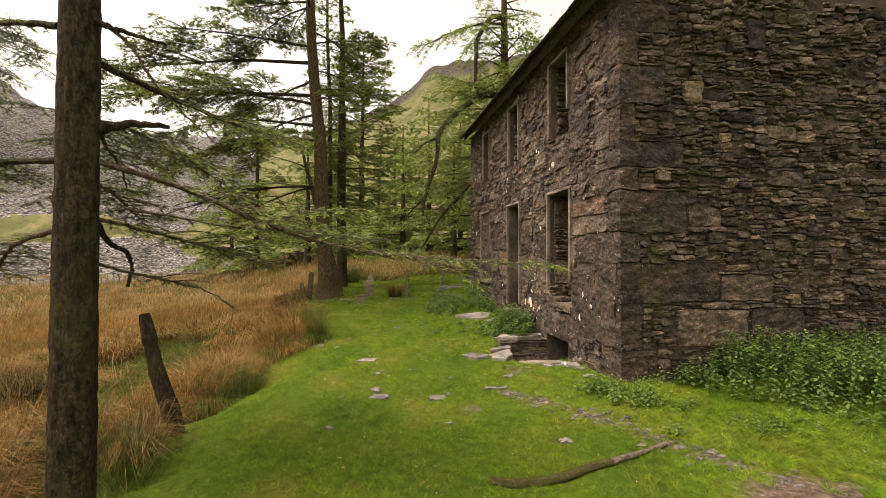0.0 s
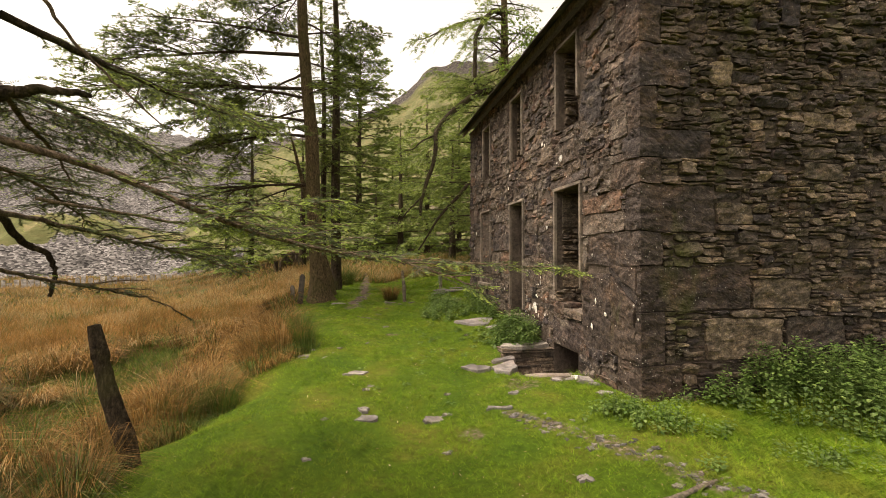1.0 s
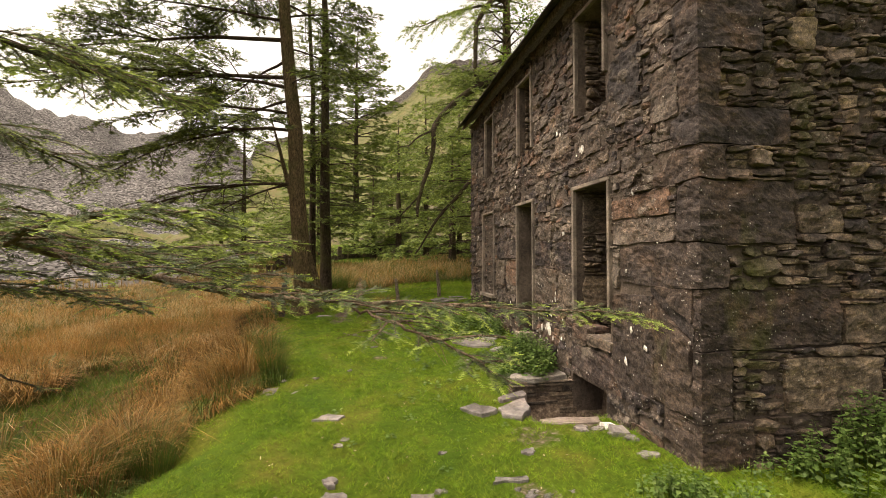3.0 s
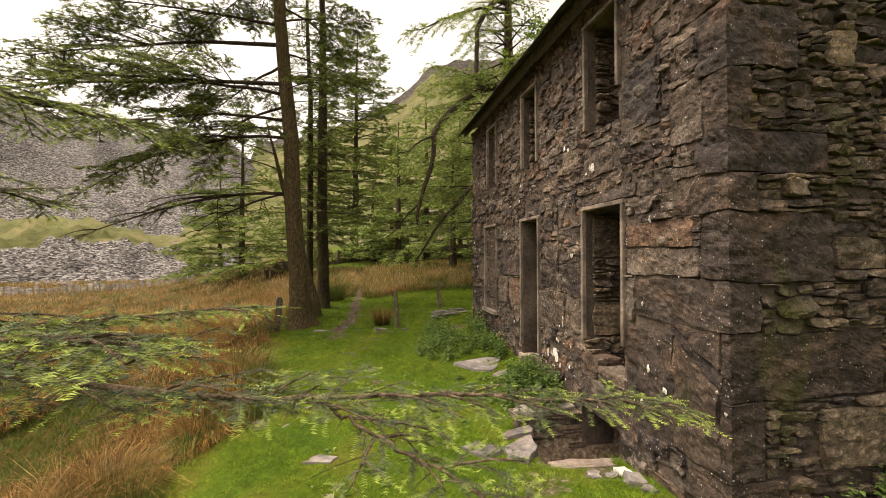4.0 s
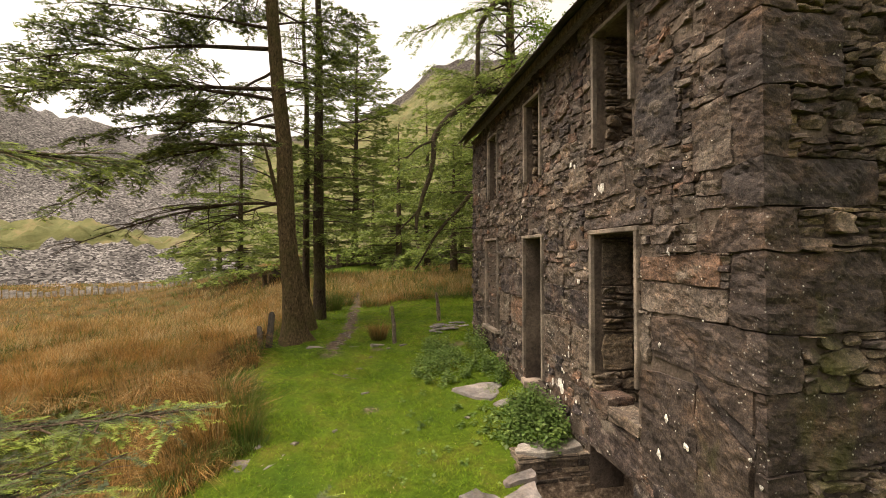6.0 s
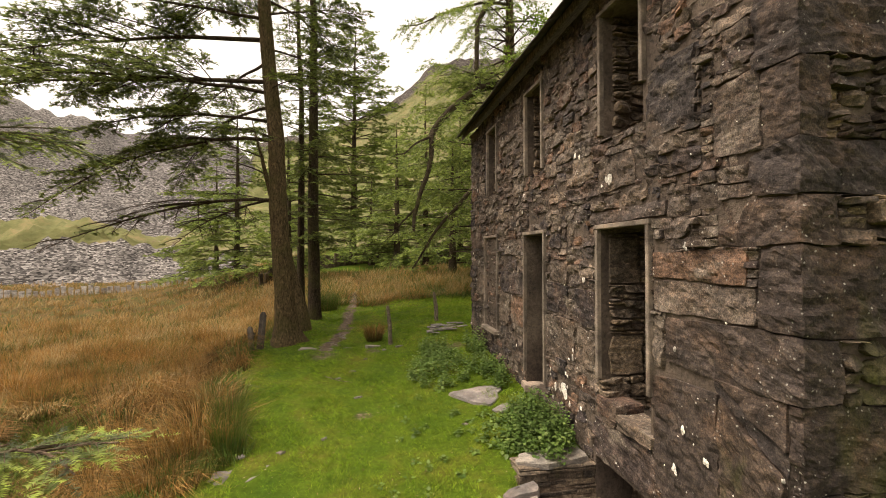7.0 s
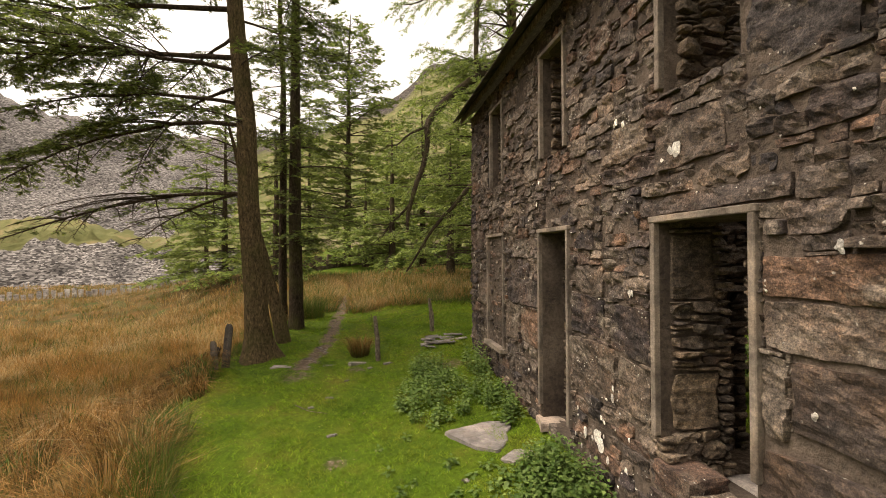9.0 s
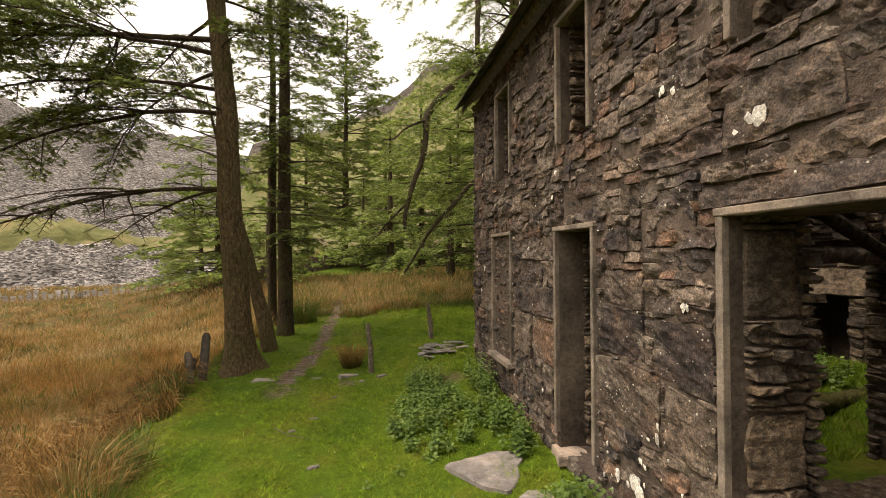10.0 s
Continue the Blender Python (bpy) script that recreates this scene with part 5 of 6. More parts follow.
# ---- things on the ground ----
def field_plants():
    """Rush tussocks over the bog and across the head of the lawn."""
    r = np.random.default_rng(101)
    n = 13000
    x = r.uniform(-60, 9, n)
    y = r.uniform(-4, 62, n)
    # more of them close by
    near = 3000
    x[:near], y[:near] = r.uniform(-9, -0.3, near), r.uniform(3.5, 19, near)
    x[near:near + 1600], y[near:near + 1600] = r.uniform(-3, 9, 1600), r.uniform(19.5, 30, 1600)
    mid = slice(near + 1600, near + 5200)
    x[mid], y[mid] = r.uniform(-16, -0.8, 3600), r.uniform(8, 28, 3600)
    # close by they stand in big tussocks with hollows between them
    cx, cy = x.copy(), y.copy()
    kx, ky = r.uniform(-9, -0.3, 300), r.uniform(3.5, 19, 300)
    far_enough = [i for i in range(300) if all(math.hypot(kx[i] - kx[j], ky[i] - ky[j]) > 0.5 for j in range(i))]
    kx, ky = kx[far_enough], ky[far_enough]
    kr = r.uniform(0.1, 0.22, len(kx))
    own = r.integers(0, len(kx), near)
    cx[:near], cy[:near] = kx[own], ky[own]
    x[:near], y[:near] = cx[:near] + r.normal(0, 1, near) * kr[own], cy[:near] + r.normal(0, 1, near) * kr[own]
    gap = edge_gap(x, y) + 0.2 * waves(x, y, 0.9, 13)
    dens = waves(x, y, 3.5, 14) + 0.6 * waves(x, y, 1.2, 15)
    head = (y > 19.3 + 0.5 * np.sin(x)) & (y < 30) & (np.abs(x - 0.25) > 0.35) & (x > -3)
    ok = ((gap > 0.15) & ((np.arange(len(x)) < near) | (dens > 0.1 - 1.1 * S(8, 14, np.hypot(x, y - 3))))) | head
    hollow = np.exp(-((gap - 2.9 - 0.3 * np.sin(y * 0.6)) / (0.6 + 0.75 * (1 - S(9.5, 11.5, y)))) ** 2) * S(5.5, 7.5, y) * (1 - S(12, 14, y)) + np.exp(-((gap - 1.25 - 0.2 * np.sin(y * 1.3)) / 0.24) ** 2) * S(8.8, 9.6, y) * (1 - S(12.5, 13.5, y))
    hollow = hollow + np.exp(-((x + 3.4) / 0.8) ** 2 - ((y - 6.2) / 0.9) ** 2)
    ok &= hollow < 0.5 + 0.2 * r.normal(0, 1, len(x))
    ok &= ~((np.hypot(x + 1.35, y - 14.2) < 0.6) | (np.hypot(x + 0.88, y - 15.6) < 0.35) | (np.hypot(x + 1.15, y - 17.3) < 0.45) | (np.hypot(x + 1.93, y - 3.25) < 0.35) | (np.hypot(x + 2.1, y - 5.4) < 0.25))
    x, y, gap, dens, cx, cy = x[ok], y[ok], gap[ok], dens[ok], cx[ok], cy[ok]
    dist = np.hypot(x - 0.5, y - 3)
    tuft = r.uniform(0.6, 1.1, len(x)) * (0.7 + 0.14 * np.clip(dens, -1, 1.2)) * np.where(np.hypot(x - cx, y - cy) > 0, 1.0 - 0.5 * np.clip(np.hypot(x - cx, y - cy) / 0.5, 0, 1), 0.92)
    green = (r.uniform(0, 1, len(x)) < 0.1 + 0.25 * (gap < 0.45) + 0.3 * (dens < -0.2))
    tone = np.clip(0.25 + 0.22 * waves(x, y, 2.2, 19) + r.normal(0, 0.12, len(x)), -0.1, 0.62)
    tone = tone - 0.1 * (1 - S(7, 12, dist)) + 0.1 * S(9, 14, dist) + 0.2 * (y > 19.3)
    for is_green, name, material, label in ((False, "dry_rushes", RUSH, "tufts of dry orange-brown rushes over the bog"), (True, "green_rushes", RUSH_GREEN, "green rush tufts among the dry ones")):
        for close in (True, False):
            pick = np.flatnonzero((green == is_green) & ((dist < 11) == close))
            # bent blades of three faces close by, single slivers further off
            blades = np.clip((560 if close else 780) / dist[pick], 14, 76).astype(int)
            idx = np.repeat(pick, blades)
            m, d = len(idx), dist[idx]
            a = r.uniform(0, 6.28, m)
            rad = np.sqrt(r.uniform(0, 1, m)) * (0.09 + 0.012 * d)
            bx, by = x[idx] + rad * np.cos(a), y[idx] + rad * np.sin(a)
            h = tuft[idx] * r.uniform(0.5, 1.2, m)
            lean = (r.uniform(0.3, 1.25, m) if close else r.uniform(0.15, 1.0, m)) * h
            away = np.arctan2(by - cy[idx], bx - cx[idx])
            aw = away + r.normal(0, 0.6, m)
            w = 0.0014 + 0.0005 * d
            pa = r.uniform(0, 6.28, m)
            side = np.stack([np.cos(pa), np.sin(pa), 0 * pa], -1) * w[:, None]
            base = np.stack([bx, by, ground_z(bx, by) - 0.02], -1)
            way = np.stack([np.cos(aw) * lean + 0.1 * h, np.sin(aw) * lean - 0.12 * h, 0 * a], -1)
            up = np.stack([0 * h, 0 * h, h], -1)
            tip = base + way * 1.1 + up * 1.02 - np.stack([0 * h, 0 * h, 0.55 * lean], -1)
            if close:
                mid = base + way * 0.32 + up * 0.7 - np.stack([0 * h, 0 * h, 0.06 * lean], -1)
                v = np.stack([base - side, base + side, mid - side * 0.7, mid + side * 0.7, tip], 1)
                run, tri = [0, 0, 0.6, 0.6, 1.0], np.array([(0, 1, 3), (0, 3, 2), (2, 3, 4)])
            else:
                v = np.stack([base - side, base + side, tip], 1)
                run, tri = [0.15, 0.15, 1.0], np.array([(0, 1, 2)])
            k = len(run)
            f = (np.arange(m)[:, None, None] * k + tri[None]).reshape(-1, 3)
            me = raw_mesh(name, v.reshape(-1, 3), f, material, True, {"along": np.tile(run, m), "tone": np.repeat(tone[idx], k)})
            tagged(new(name, me), label, "rushes", kind="stuff")


field_plants()


def bog_grass():
    """Shorter grass that fills the hollows between the rushes."""
    r = np.random.default_rng(141)
    n = 85000
    y = 3.0 + 13 * r.uniform(0, 1, n) ** 1.3
    x = -1.0 - 7.5 * r.uniform(0, 1, n) ** 1.1 - 0.6 * r.uniform(0, 1, n)
    ok = edge_gap(x, y) > 0.0
    x, y = x[ok], y[ok]
    n = len(x)
    h = r.uniform(0.06, 0.22, n)
    a, b = r.uniform(0, 6.28, n), r.uniform(0, 6.28, n)
    base = np.stack([x, y, ground_z(x, y) - 0.01], -1)
    side = np.stack([np.cos(a), np.sin(a), 0 * a], -1) * (0.002 + 0.0006 * np.hypot(x, y - 2))[:, None]
    tip = base + np.stack([np.cos(b) * h * 0.7, np.sin(b) * h * 0.7, h * 0.9], -1)
    v = np.stack([base - side, base + side, tip], 1).reshape(-1, 3)
    tagged(new("bog_grass", raw_mesh("bog_grass", v, np.arange(len(v)).reshape(-1, 3), BOG)), "rough green grass in the hollows of the bog", "grass", kind="stuff")


bog_grass()


def tussock(x, y, h, count, green, label, seed, spread=0.16):
    """One single rush clump that stands out."""
    r = np.random.default_rng(seed)
    a = r.uniform(0, 6.28, count)
    rad = np.sqrt(r.uniform(0, 1, count)) * spread
    hh = h * r.uniform(0.5, 1.05, count)
    base = np.stack([rad * np.cos(a), rad * np.sin(a), 0 * a - 0.03], -1)
    out = np.stack([np.cos(a), np.sin(a), 0 * a], -1) * ((r.uniform(0.05, 0.7, count) if green else r.uniform(0.1, 1.25, count)) * hh)[:, None]
    pa = r.uniform(0, 6.28, count)
    side = np.stack([np.cos(pa), np.sin(pa), 0 * pa], -1) * (0.0026 if green else 0.0036)
    up = np.stack([0 * hh, 0 * hh, hh], -1)
    mid, tip = base + out * 0.3 + up * (0.6 if green else 0.68), base + out + up * (0.97 if green else 0.86)
    v = np.stack([base - side, base + side, mid - side * 0.8, mid + side * 0.8, tip], 1).reshape(-1, 3)
    f = (np.arange(count)[:, None, None] * 5 + np.array([(0, 1, 3), (0, 3, 2), (2, 3, 4)])[None]).reshape(-1, 3)
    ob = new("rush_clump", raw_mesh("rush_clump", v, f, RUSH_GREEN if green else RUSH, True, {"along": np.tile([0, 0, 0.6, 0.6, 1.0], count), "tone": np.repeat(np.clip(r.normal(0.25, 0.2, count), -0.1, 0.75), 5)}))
    ob.location = (x, y, gz(x, y))
    tagged(ob, label, "rushes", "rush clumps by the lawn")


tussock(-0.93, 8.75, 0.72, 420, True, "tall green rush clump at the edge of the lawn", 1, 0.14)
tussock(-1.75, 6.9, 0.6, 300, True, "green rush clump on the bank", 2)
tussock(-1.05, 9.3, 0.74, 380, True, "tall green rush clump at the edge of the lawn", 3, 0.16)
tussock(0.95, 13.9, 0.62, 420, False, "brown rush clump beside a leaning post", 4)
tussock(-0.6, 19.0, 0.95, 900, True, "dark green rush clump by the worn path", 5, 0.35)
tussock(-1.4, 10.3, 0.7, 300, True, "green rush clump on the bank", 6)
# broad brown clumps with green rims where the bank drops to the bog
for i, (x, y, h, spread) in enumerate([(-2.42, 6.55, 0.72, 0.26), (-2.38, 7.0, 0.8, 0.28), (-2.2, 7.4, 0.72, 0.24), (-1.62, 8.55, 0.78, 0.28), (-1.35, 9.0, 0.82, 0.28), (-1.75, 9.2, 0.8, 0.3), (-1.55, 9.9, 0.8, 0.28)]):
    tussock(x, y, h, 620, False, "broad arching brown rush clump on the bank", 20 + i, spread)
for i, (x, y, h) in enumerate([(-2.12, 6.6, 0.6), (-2.05, 6.95, 0.68), (-1.98, 7.3, 0.62), (-1.32, 8.4, 0.62)]):
    tussock(x, y, h, 420, True, "green rush clump fringing the brown ones", 40 + i, 0.15)


def lawn_grass():
    r = np.random.default_rng(111)
    n = 440000
    # denser close to the path
    y = 2.5 + 17.8 * r.uniform(0, 1, n) ** 1.75
    x = r.uniform(-2.6, 4.6, n)
    x = np.where(y > 13.3, x + np.where(r.uniform(0, 1, n) < 0.4, 4.2, 0), x)
    far = int(n * 0.11)
    x[:far], y[:far] = r.uniform(3.6, 8.0, far), r.uniform(2.3, 5.0, far)
    back = slice(far, far + int(n * 0.05))
    x[back], y[back] = r.uniform(-2.6, 9, back.stop - far), 2.7 - 6.5 * r.uniform(0, 1, back.stop - far) ** 1.4
    gap = edge_gap(x, y)
    s = soil_amount(x, y) + 0.25 * waves(x, y, 0.5, 16)
    ok = (gap > -9) & (gap < 0.5 + 0.3 * waves(x, y, 0.8, 17)) & (s < 0.42) & ~((x > 3.2) & (y > 5.05) & (y < 13.15)) & (y < 20.5)
    ok &= ~((x > PIT[0]) & (y > PIT[2]) & (y < PIT[3]) & (x < 3.3))
    x, y = x[ok], y[ok]
    m = len(x)
    lush = S(0.1, 0.9, waves(x, y, 1.6, 18) * 0.5 + 0.5) + 0.8 * S(2.6, 3.3, x)
    h = (0.015 + 0.024 * lush) * r.uniform(0.5, 1.5, m) * (1 + 0.02 * y) * (1 + 0.5 * np.clip(waves(x, y, 0.22, 23), -1, 1.2))
    h = h * (1 + 0.15 * S(3.0, 3.6, x) * (1 - S(5.0, 5.4, y)))
    w = 0.0014 + 0.00033 * np.hypot(x - 0.5, y - 1)
    a, b = r.uniform(0, 6.28, m), r.uniform(0, 6.28, m)
    base = np.stack([x, y, ground_z(x, y) - 0.004], -1)
    side = np.stack([np.cos(a), np.sin(a), 0 * a], -1) * w[:, None]
    tip = base + np.stack([np.cos(b) * h * 1.25, np.sin(b) * h * 1.25, h * 0.85], -1)
    v = np.stack([base - side, base + side, tip], 1).reshape(-1, 3)
    tagged(new("lawn_grass", raw_mesh("lawn_grass", v, np.arange(len(v)).reshape(-1, 3), GRASS)), "short bright green lawn grass", "grass", kind="stuff")


lawn_grass()


def lawn_litter():
    """Dead leaves, straw and flakes of slate trodden into the turf."""
    r = np.random.default_rng(151)
    n = 1500
    y = 3 + 15 * r.uniform(0, 1, n) ** 1.5
    x = r.normal(0.9, 1.1, n)
    ok = (edge_gap(x, y) < 0.1) & (x < 3.1) & ~((x > PIT[0]) & (y > PIT[2]) & (y < PIT[3])) & (waves(x, y, 1.1, 31) > -0.4)
    x, y = x[ok], y[ok]
    n = len(x)
    a, s = r.uniform(0, 6.28, n), r.uniform(0.004, 0.012, n)
    d = np.stack([np.cos(a), np.sin(a), r.normal(0, 0.2, n)], -1) * (s * r.uniform(1, 2.6, n))[:, None]
    e = np.stack([-np.sin(a), np.cos(a), r.normal(0, 0.3, n)], -1) * (s * 0.5)[:, None]
    c = np.stack([x, y, ground_z(x, y) + 0.022], -1)
    v = np.stack([c - d, c + e, c + d, c - e], 1).reshape(-1, 3)
    tagged(new("leaf_litter", raw_mesh("leaf_litter", v, np.arange(len(v)).reshape(-1, 4), LITTER)), "dead brown leaves and straw on the lawn", "leaf litter", kind="stuff")


lawn_litter()


def nettles(label, plants, seed, leaf_size=0.078):
    """A patch of nettles: stems with opposite pairs of pointed leaves."""
    r = np.random.default_rng(seed)
    V, F, stems, n = [], [], [], 0
    leaf = np.array([(0, 0, 0), (0.5, 0.3, 0.05), (0.32, 0.62, 0.0), (0, 1.0, -0.12), (-0.32, 0.62, 0.0), (-0.5, 0.3, 0.05), (0, 0.5, -0.08)]) * [0.95, 1, 1]
    lf = np.array([(0, 1, 6), (1, 2, 6), (2, 3, 6), (3, 4, 6), (4, 5, 6), (5, 0, 6)])
    for x, y, h in plants:
        z = gz(x, y)
        lean = r.normal(0, 0.1, 2) * h
        s = np.linspace(0, 1, 4)
        st = np.stack([x + lean[0] * s ** 2, y + lean[1] * s ** 2, z - 0.03 + h * s], -1)
        stems.append(tube(st, np.linspace(0.005, 0.002, 4), 3))
        k = max(5, int(h / 0.042))
        spin = r.uniform(0, 6.28)
        for i in range(k):
            t = 0.25 + 0.75 * (i + 1) / k
            o = sample(st, np.array([t]))[0]
            size = leaf_size * (1.15 - 0.5 * t) * r.uniform(0.75, 1.25)
            for side in (0, math.pi):
                a = spin + i * 1.57 + side + r.normal(0, 0.25)
                d = np.array([math.cos(a), math.sin(a), 0])
                e = np.array([-d[1], d[0], 0])
                tilt = r.uniform(-0.75, 0.35) + 0.5 * (t > 0.9)
                fw = d * math.cos(tilt) + np.array([0, 0, math.sin(tilt)])
                up = np.cross(e, fw) * -1
                V.append(o + d * 0.02 + size * (leaf[:, :1] * e * 0.9 + leaf[:, 1:2] * fw + leaf[:, 2:] * up))
                F.append(lf + n)
                n += 7
    v1, f1 = np.concatenate(V), np.concatenate(F)
    ob = new("nettle_patch", raw_mesh("nettle_patch", v1, f1, NETTLE, True))
    tagged(ob, label, "nettles", "nettle patches by the house", "stuff")
    o = part("stems", raw_mesh("stems", *join(stems), NETTLE, True), None, ob)


def scatter(n, cx, cy, rx, ry, h, seed, keep=lambda x, y: True):
    r = np.random.default_rng(seed)
    out = []
    while len(out) < n:
        a, q = r.uniform(0, 6.28), math.sqrt(r.uniform(0, 1))
        x, y = cx + rx * q * math.cos(a), cy + ry * q * math.sin(a)
        if keep(x, y):
            out.append((x, y, h * r.uniform(0.6, 1.1) * (1.1 - 0.45 * q)))
    return out


clear = lambda x, y: x < 3.15 or y < 5.0
rn = np.random.default_rng(5)
bed = []
for x, y in zip(rn.uniform(3.5, 8.4, 1100), 5.0 - 2.3 * rn.uniform(0, 1, 1100) ** 1.2):
    inset = min(y - (4.95 - (x - 3.6) * 1.0), y - 2.75 - 0.35 * math.sin(x * 2.1), x - 3.75)
    if inset > 0:
        bed.append((x, y, rn.uniform(0.75, 1.1) * (0.16 + 0.46 * min(1, inset / 0.8) + 0.05 * math.sin(5 * x + 3 * y))))
nettles("dense bed of nettles along the gable foot", bed, 121, 0.06)
nettles("low nettles by the house corner", scatter(30, 2.72, 4.8, 0.34, 0.2, 0.26, 1, clear) + scatter(34, 3.02, 4.4, 0.32, 0.22, 0.3, 2, clear) + scatter(10, 3.4, 4.3, 0.25, 0.15, 0.2, 15, clear) + scatter(5, 2.95, 3.7, 0.12, 0.1, 0.16, 3, clear) + scatter(4, 3.62, 4.93, 0.08, 0.05, 0.3, 16, clear), 122, 0.05)
nettles("young nettles thinning out into the grass by the gable", scatter(40, 4.1, 3.75, 0.5, 0.3, 0.16, 21, clear) + scatter(50, 5.2, 2.9, 1.2, 0.35, 0.2, 22, clear), 128, 0.042)
nettles("bushy nettle clump beside the cellar pit", scatter(150, 2.85, 8.1, 0.34, 0.62, 0.5, 4, clear) + scatter(30, 2.5, 8.25, 0.3, 0.4, 0.25, 14, clear), 123, 0.066)
nettles("nettles growing along the front wall", scatter(60, 2.92, 10.4, 0.28, 0.85, 0.42, 5, clear) + scatter(30, 2.95, 11.7, 0.2, 0.5, 0.5, 6, clear), 124, 0.066)
nettles("spreading nettle patch on the lawn", scatter(150, 2.1, 10.9, 0.6, 0.95, 0.34, 7, clear) + scatter(40, 2.15, 12.0, 0.3, 0.5, 0.5, 8, clear), 125, 0.066)


nettles("scattered nettle seedlings in the lawn", [(x, y, h) for x, y, h in scatter(20, 1.7, 9.3, 0.7, 1.6, 0.11, 10, clear) + scatter(14, 2.3, 8.5, 0.35, 0.5, 0.12, 11, clear) + scatter(14, 0.9, 7.0, 1.2, 1.5, 0.06, 12, clear)], 127)


# ---- slabs and stones ----
def flat_stone(name, label, outline, thick, at, material=SLATE, tilt=(0, 0), seed=0, category="stone", group=""):
    """A slate slab from a rough outline, with chipped edges and an uneven top."""
    r = random.Random(seed)
    bm = bmesh.new()
    pts = []
    for (ax, ay), (bx, by) in zip(outline, outline[1:] + outline[:1]):
        k = 3
        for i in range(k):
            t = i / k
            pts.append((ax + (bx - ax) * t + (r.uniform(-1, 1) * 0.028 if i else 0), ay + (by - ay) * t + (r.uniform(-1, 1) * 0.018 if i else 0)))
    cx, cy = sum(p[0] for p in pts) / len(pts), sum(p[1] for p in pts) / len(pts)
    rings = [[bm.verts.new((cx + (x - cx) * s, cy + (y - cy) * s, z + r.uniform(-0.006, 0.006))) for x, y in pts] for s, z in ((1.02, -0.04 if category != "slate" else -0.004), (1.0, thick * 0.6), (0.96, thick), (0.5, thick * 1.08))]
    for lo, hi in zip(rings[:-1], rings[1:]):
        for i in range(len(pts)):
            k = (i + 1) % len(pts)
            bm.faces.new((lo[i], lo[k], hi[k], hi[i]))
    bm.faces.new(rings[-1])
    ob = part(name, bm, material, None)
    ob.matrix_world = pose(*at, *tilt, 0)
    return tagged(ob, label, category, group)


def on_lawn(x, y, dz=0.0):
    return (x, y, gz(x, y) + dz)


def slab_at(label, pts, thick=0.035, dz=0.0, tilt=(0, 0), seed=0, material=SLAB, z=None):
    cx, cy = sum(p[0] for p in pts) / len(pts), sum(p[1] for p in pts) / len(pts)
    at = (cx, cy, gz(cx, cy) + dz if z is None else z)
    return flat_stone("slate_slab", label, [(x - cx, y - cy) for x, y in pts], thick, at, material, tilt, seed, "slab", "loose slabs on the lawn")


slab_at("large pale grey slate slab lying flat on the lawn", [(2.03, 9.7), (2.27, 9.77), (2.65, 9.83), (2.88, 9.78), (2.86, 9.6), (2.6, 9.14), (2.5, 9.07), (2.25, 9.32)], 0.008, 0.014, (2, -3), 1)
slab_at("small pale slate beside the large slab", [(2.5, 8.92), (2.7, 9.05), (2.88, 8.97), (2.88, 8.86), (2.6, 8.79)], 0.008, 0.014, (2, -5), 2)
slab_at("door step slab of worn slate", [(3.13, 9.3), (3.5, 9.3), (3.5, 9.66), (3.2, 9.62)], 0.05, 0.06, (0, 0), 3, PINKISH)
slab_at("flat pale slab at the pit edge", [(1.58, 7.08), (1.79, 7.17), (2.0, 6.88), (1.78, 6.8)], 0.03, 0.0, (1, -4), 4)
slab_at("flat pale slab at the pit edge", [(2.1, 7.2), (2.2, 7.28), (2.5, 7.36), (2.47, 7.18), (2.15, 7.12)], 0.035, 0.0, (0, -3), 5)
slab_at("flat pale slab at the pit edge", [(2.02, 6.93), (2.2, 7.03), (2.44, 7.12), (2.4, 6.84), (2.2, 6.6), (2.0, 6.72)], 0.035, 0.0, (2, -4), 6)
slab_at("worn slab in front of the pit", [(2.38, 6.5), (2.75, 6.42), (3.1, 6.4), (3.14, 6.56), (2.8, 6.6), (2.42, 6.62)], 0.03, -0.02, (0, 0), 7, PINKISH)
slab_at("thin capping slab over the pit wall", [(2.38, 7.56), (2.7, 7.44), (3.2, 7.52), (3.2, 7.8), (2.75, 7.78), (2.45, 7.72)], 0.03, 0, (0, -2), 8, SLATE, z=0.17)
slab_at("thin slate lying at the lawn edge", [(-0.9, 7.95), (-0.62, 7.85), (-0.36, 8.35), (-0.6, 8.3)], 0.012, -0.03, (2, -6), 9)
slab_at("yellowish flat stone at the lawn edge", [(-1.0, 8.05), (-0.78, 8.0), (-0.75, 8.3), (-0.98, 8.35)], 0.03, -0.03, (0, -8), 10)
slab_at("pale slate half sunk in the turf", [(-0.18, 7.08), (0.12, 7.02), (0.2, 7.12), (0.0, 7.22)], 0.02, 0.004, (1, 0), 11)
slab_at("pale slate half sunk in the turf", [(0.02, 5.5), (0.22, 5.44), (0.28, 5.56), (0.1, 5.63)], 0.02, 0.004, (2, -2), 15)
slab_at("pale slate half sunk in the turf", [(0.76, 5.38), (1.0, 5.34), (1.0, 5.46), (0.8, 5.48)], 0.02, 0.004, (1, 2), 16)
slab_at("thin grey slate strip in the turf", [(1.5, 5.43), (1.8, 5.4), (1.82, 5.47), (1.54, 5.5)], 0.015, 0.002, (0, 0), 17, SLATE)
slab_at("pale broken stone at the foot of the front wall", [(2.93, 5.95), (3.12, 5.92), (3.14, 6.1), (3.0, 6.14)], 0.05, 0.01, (4, 3), 18)
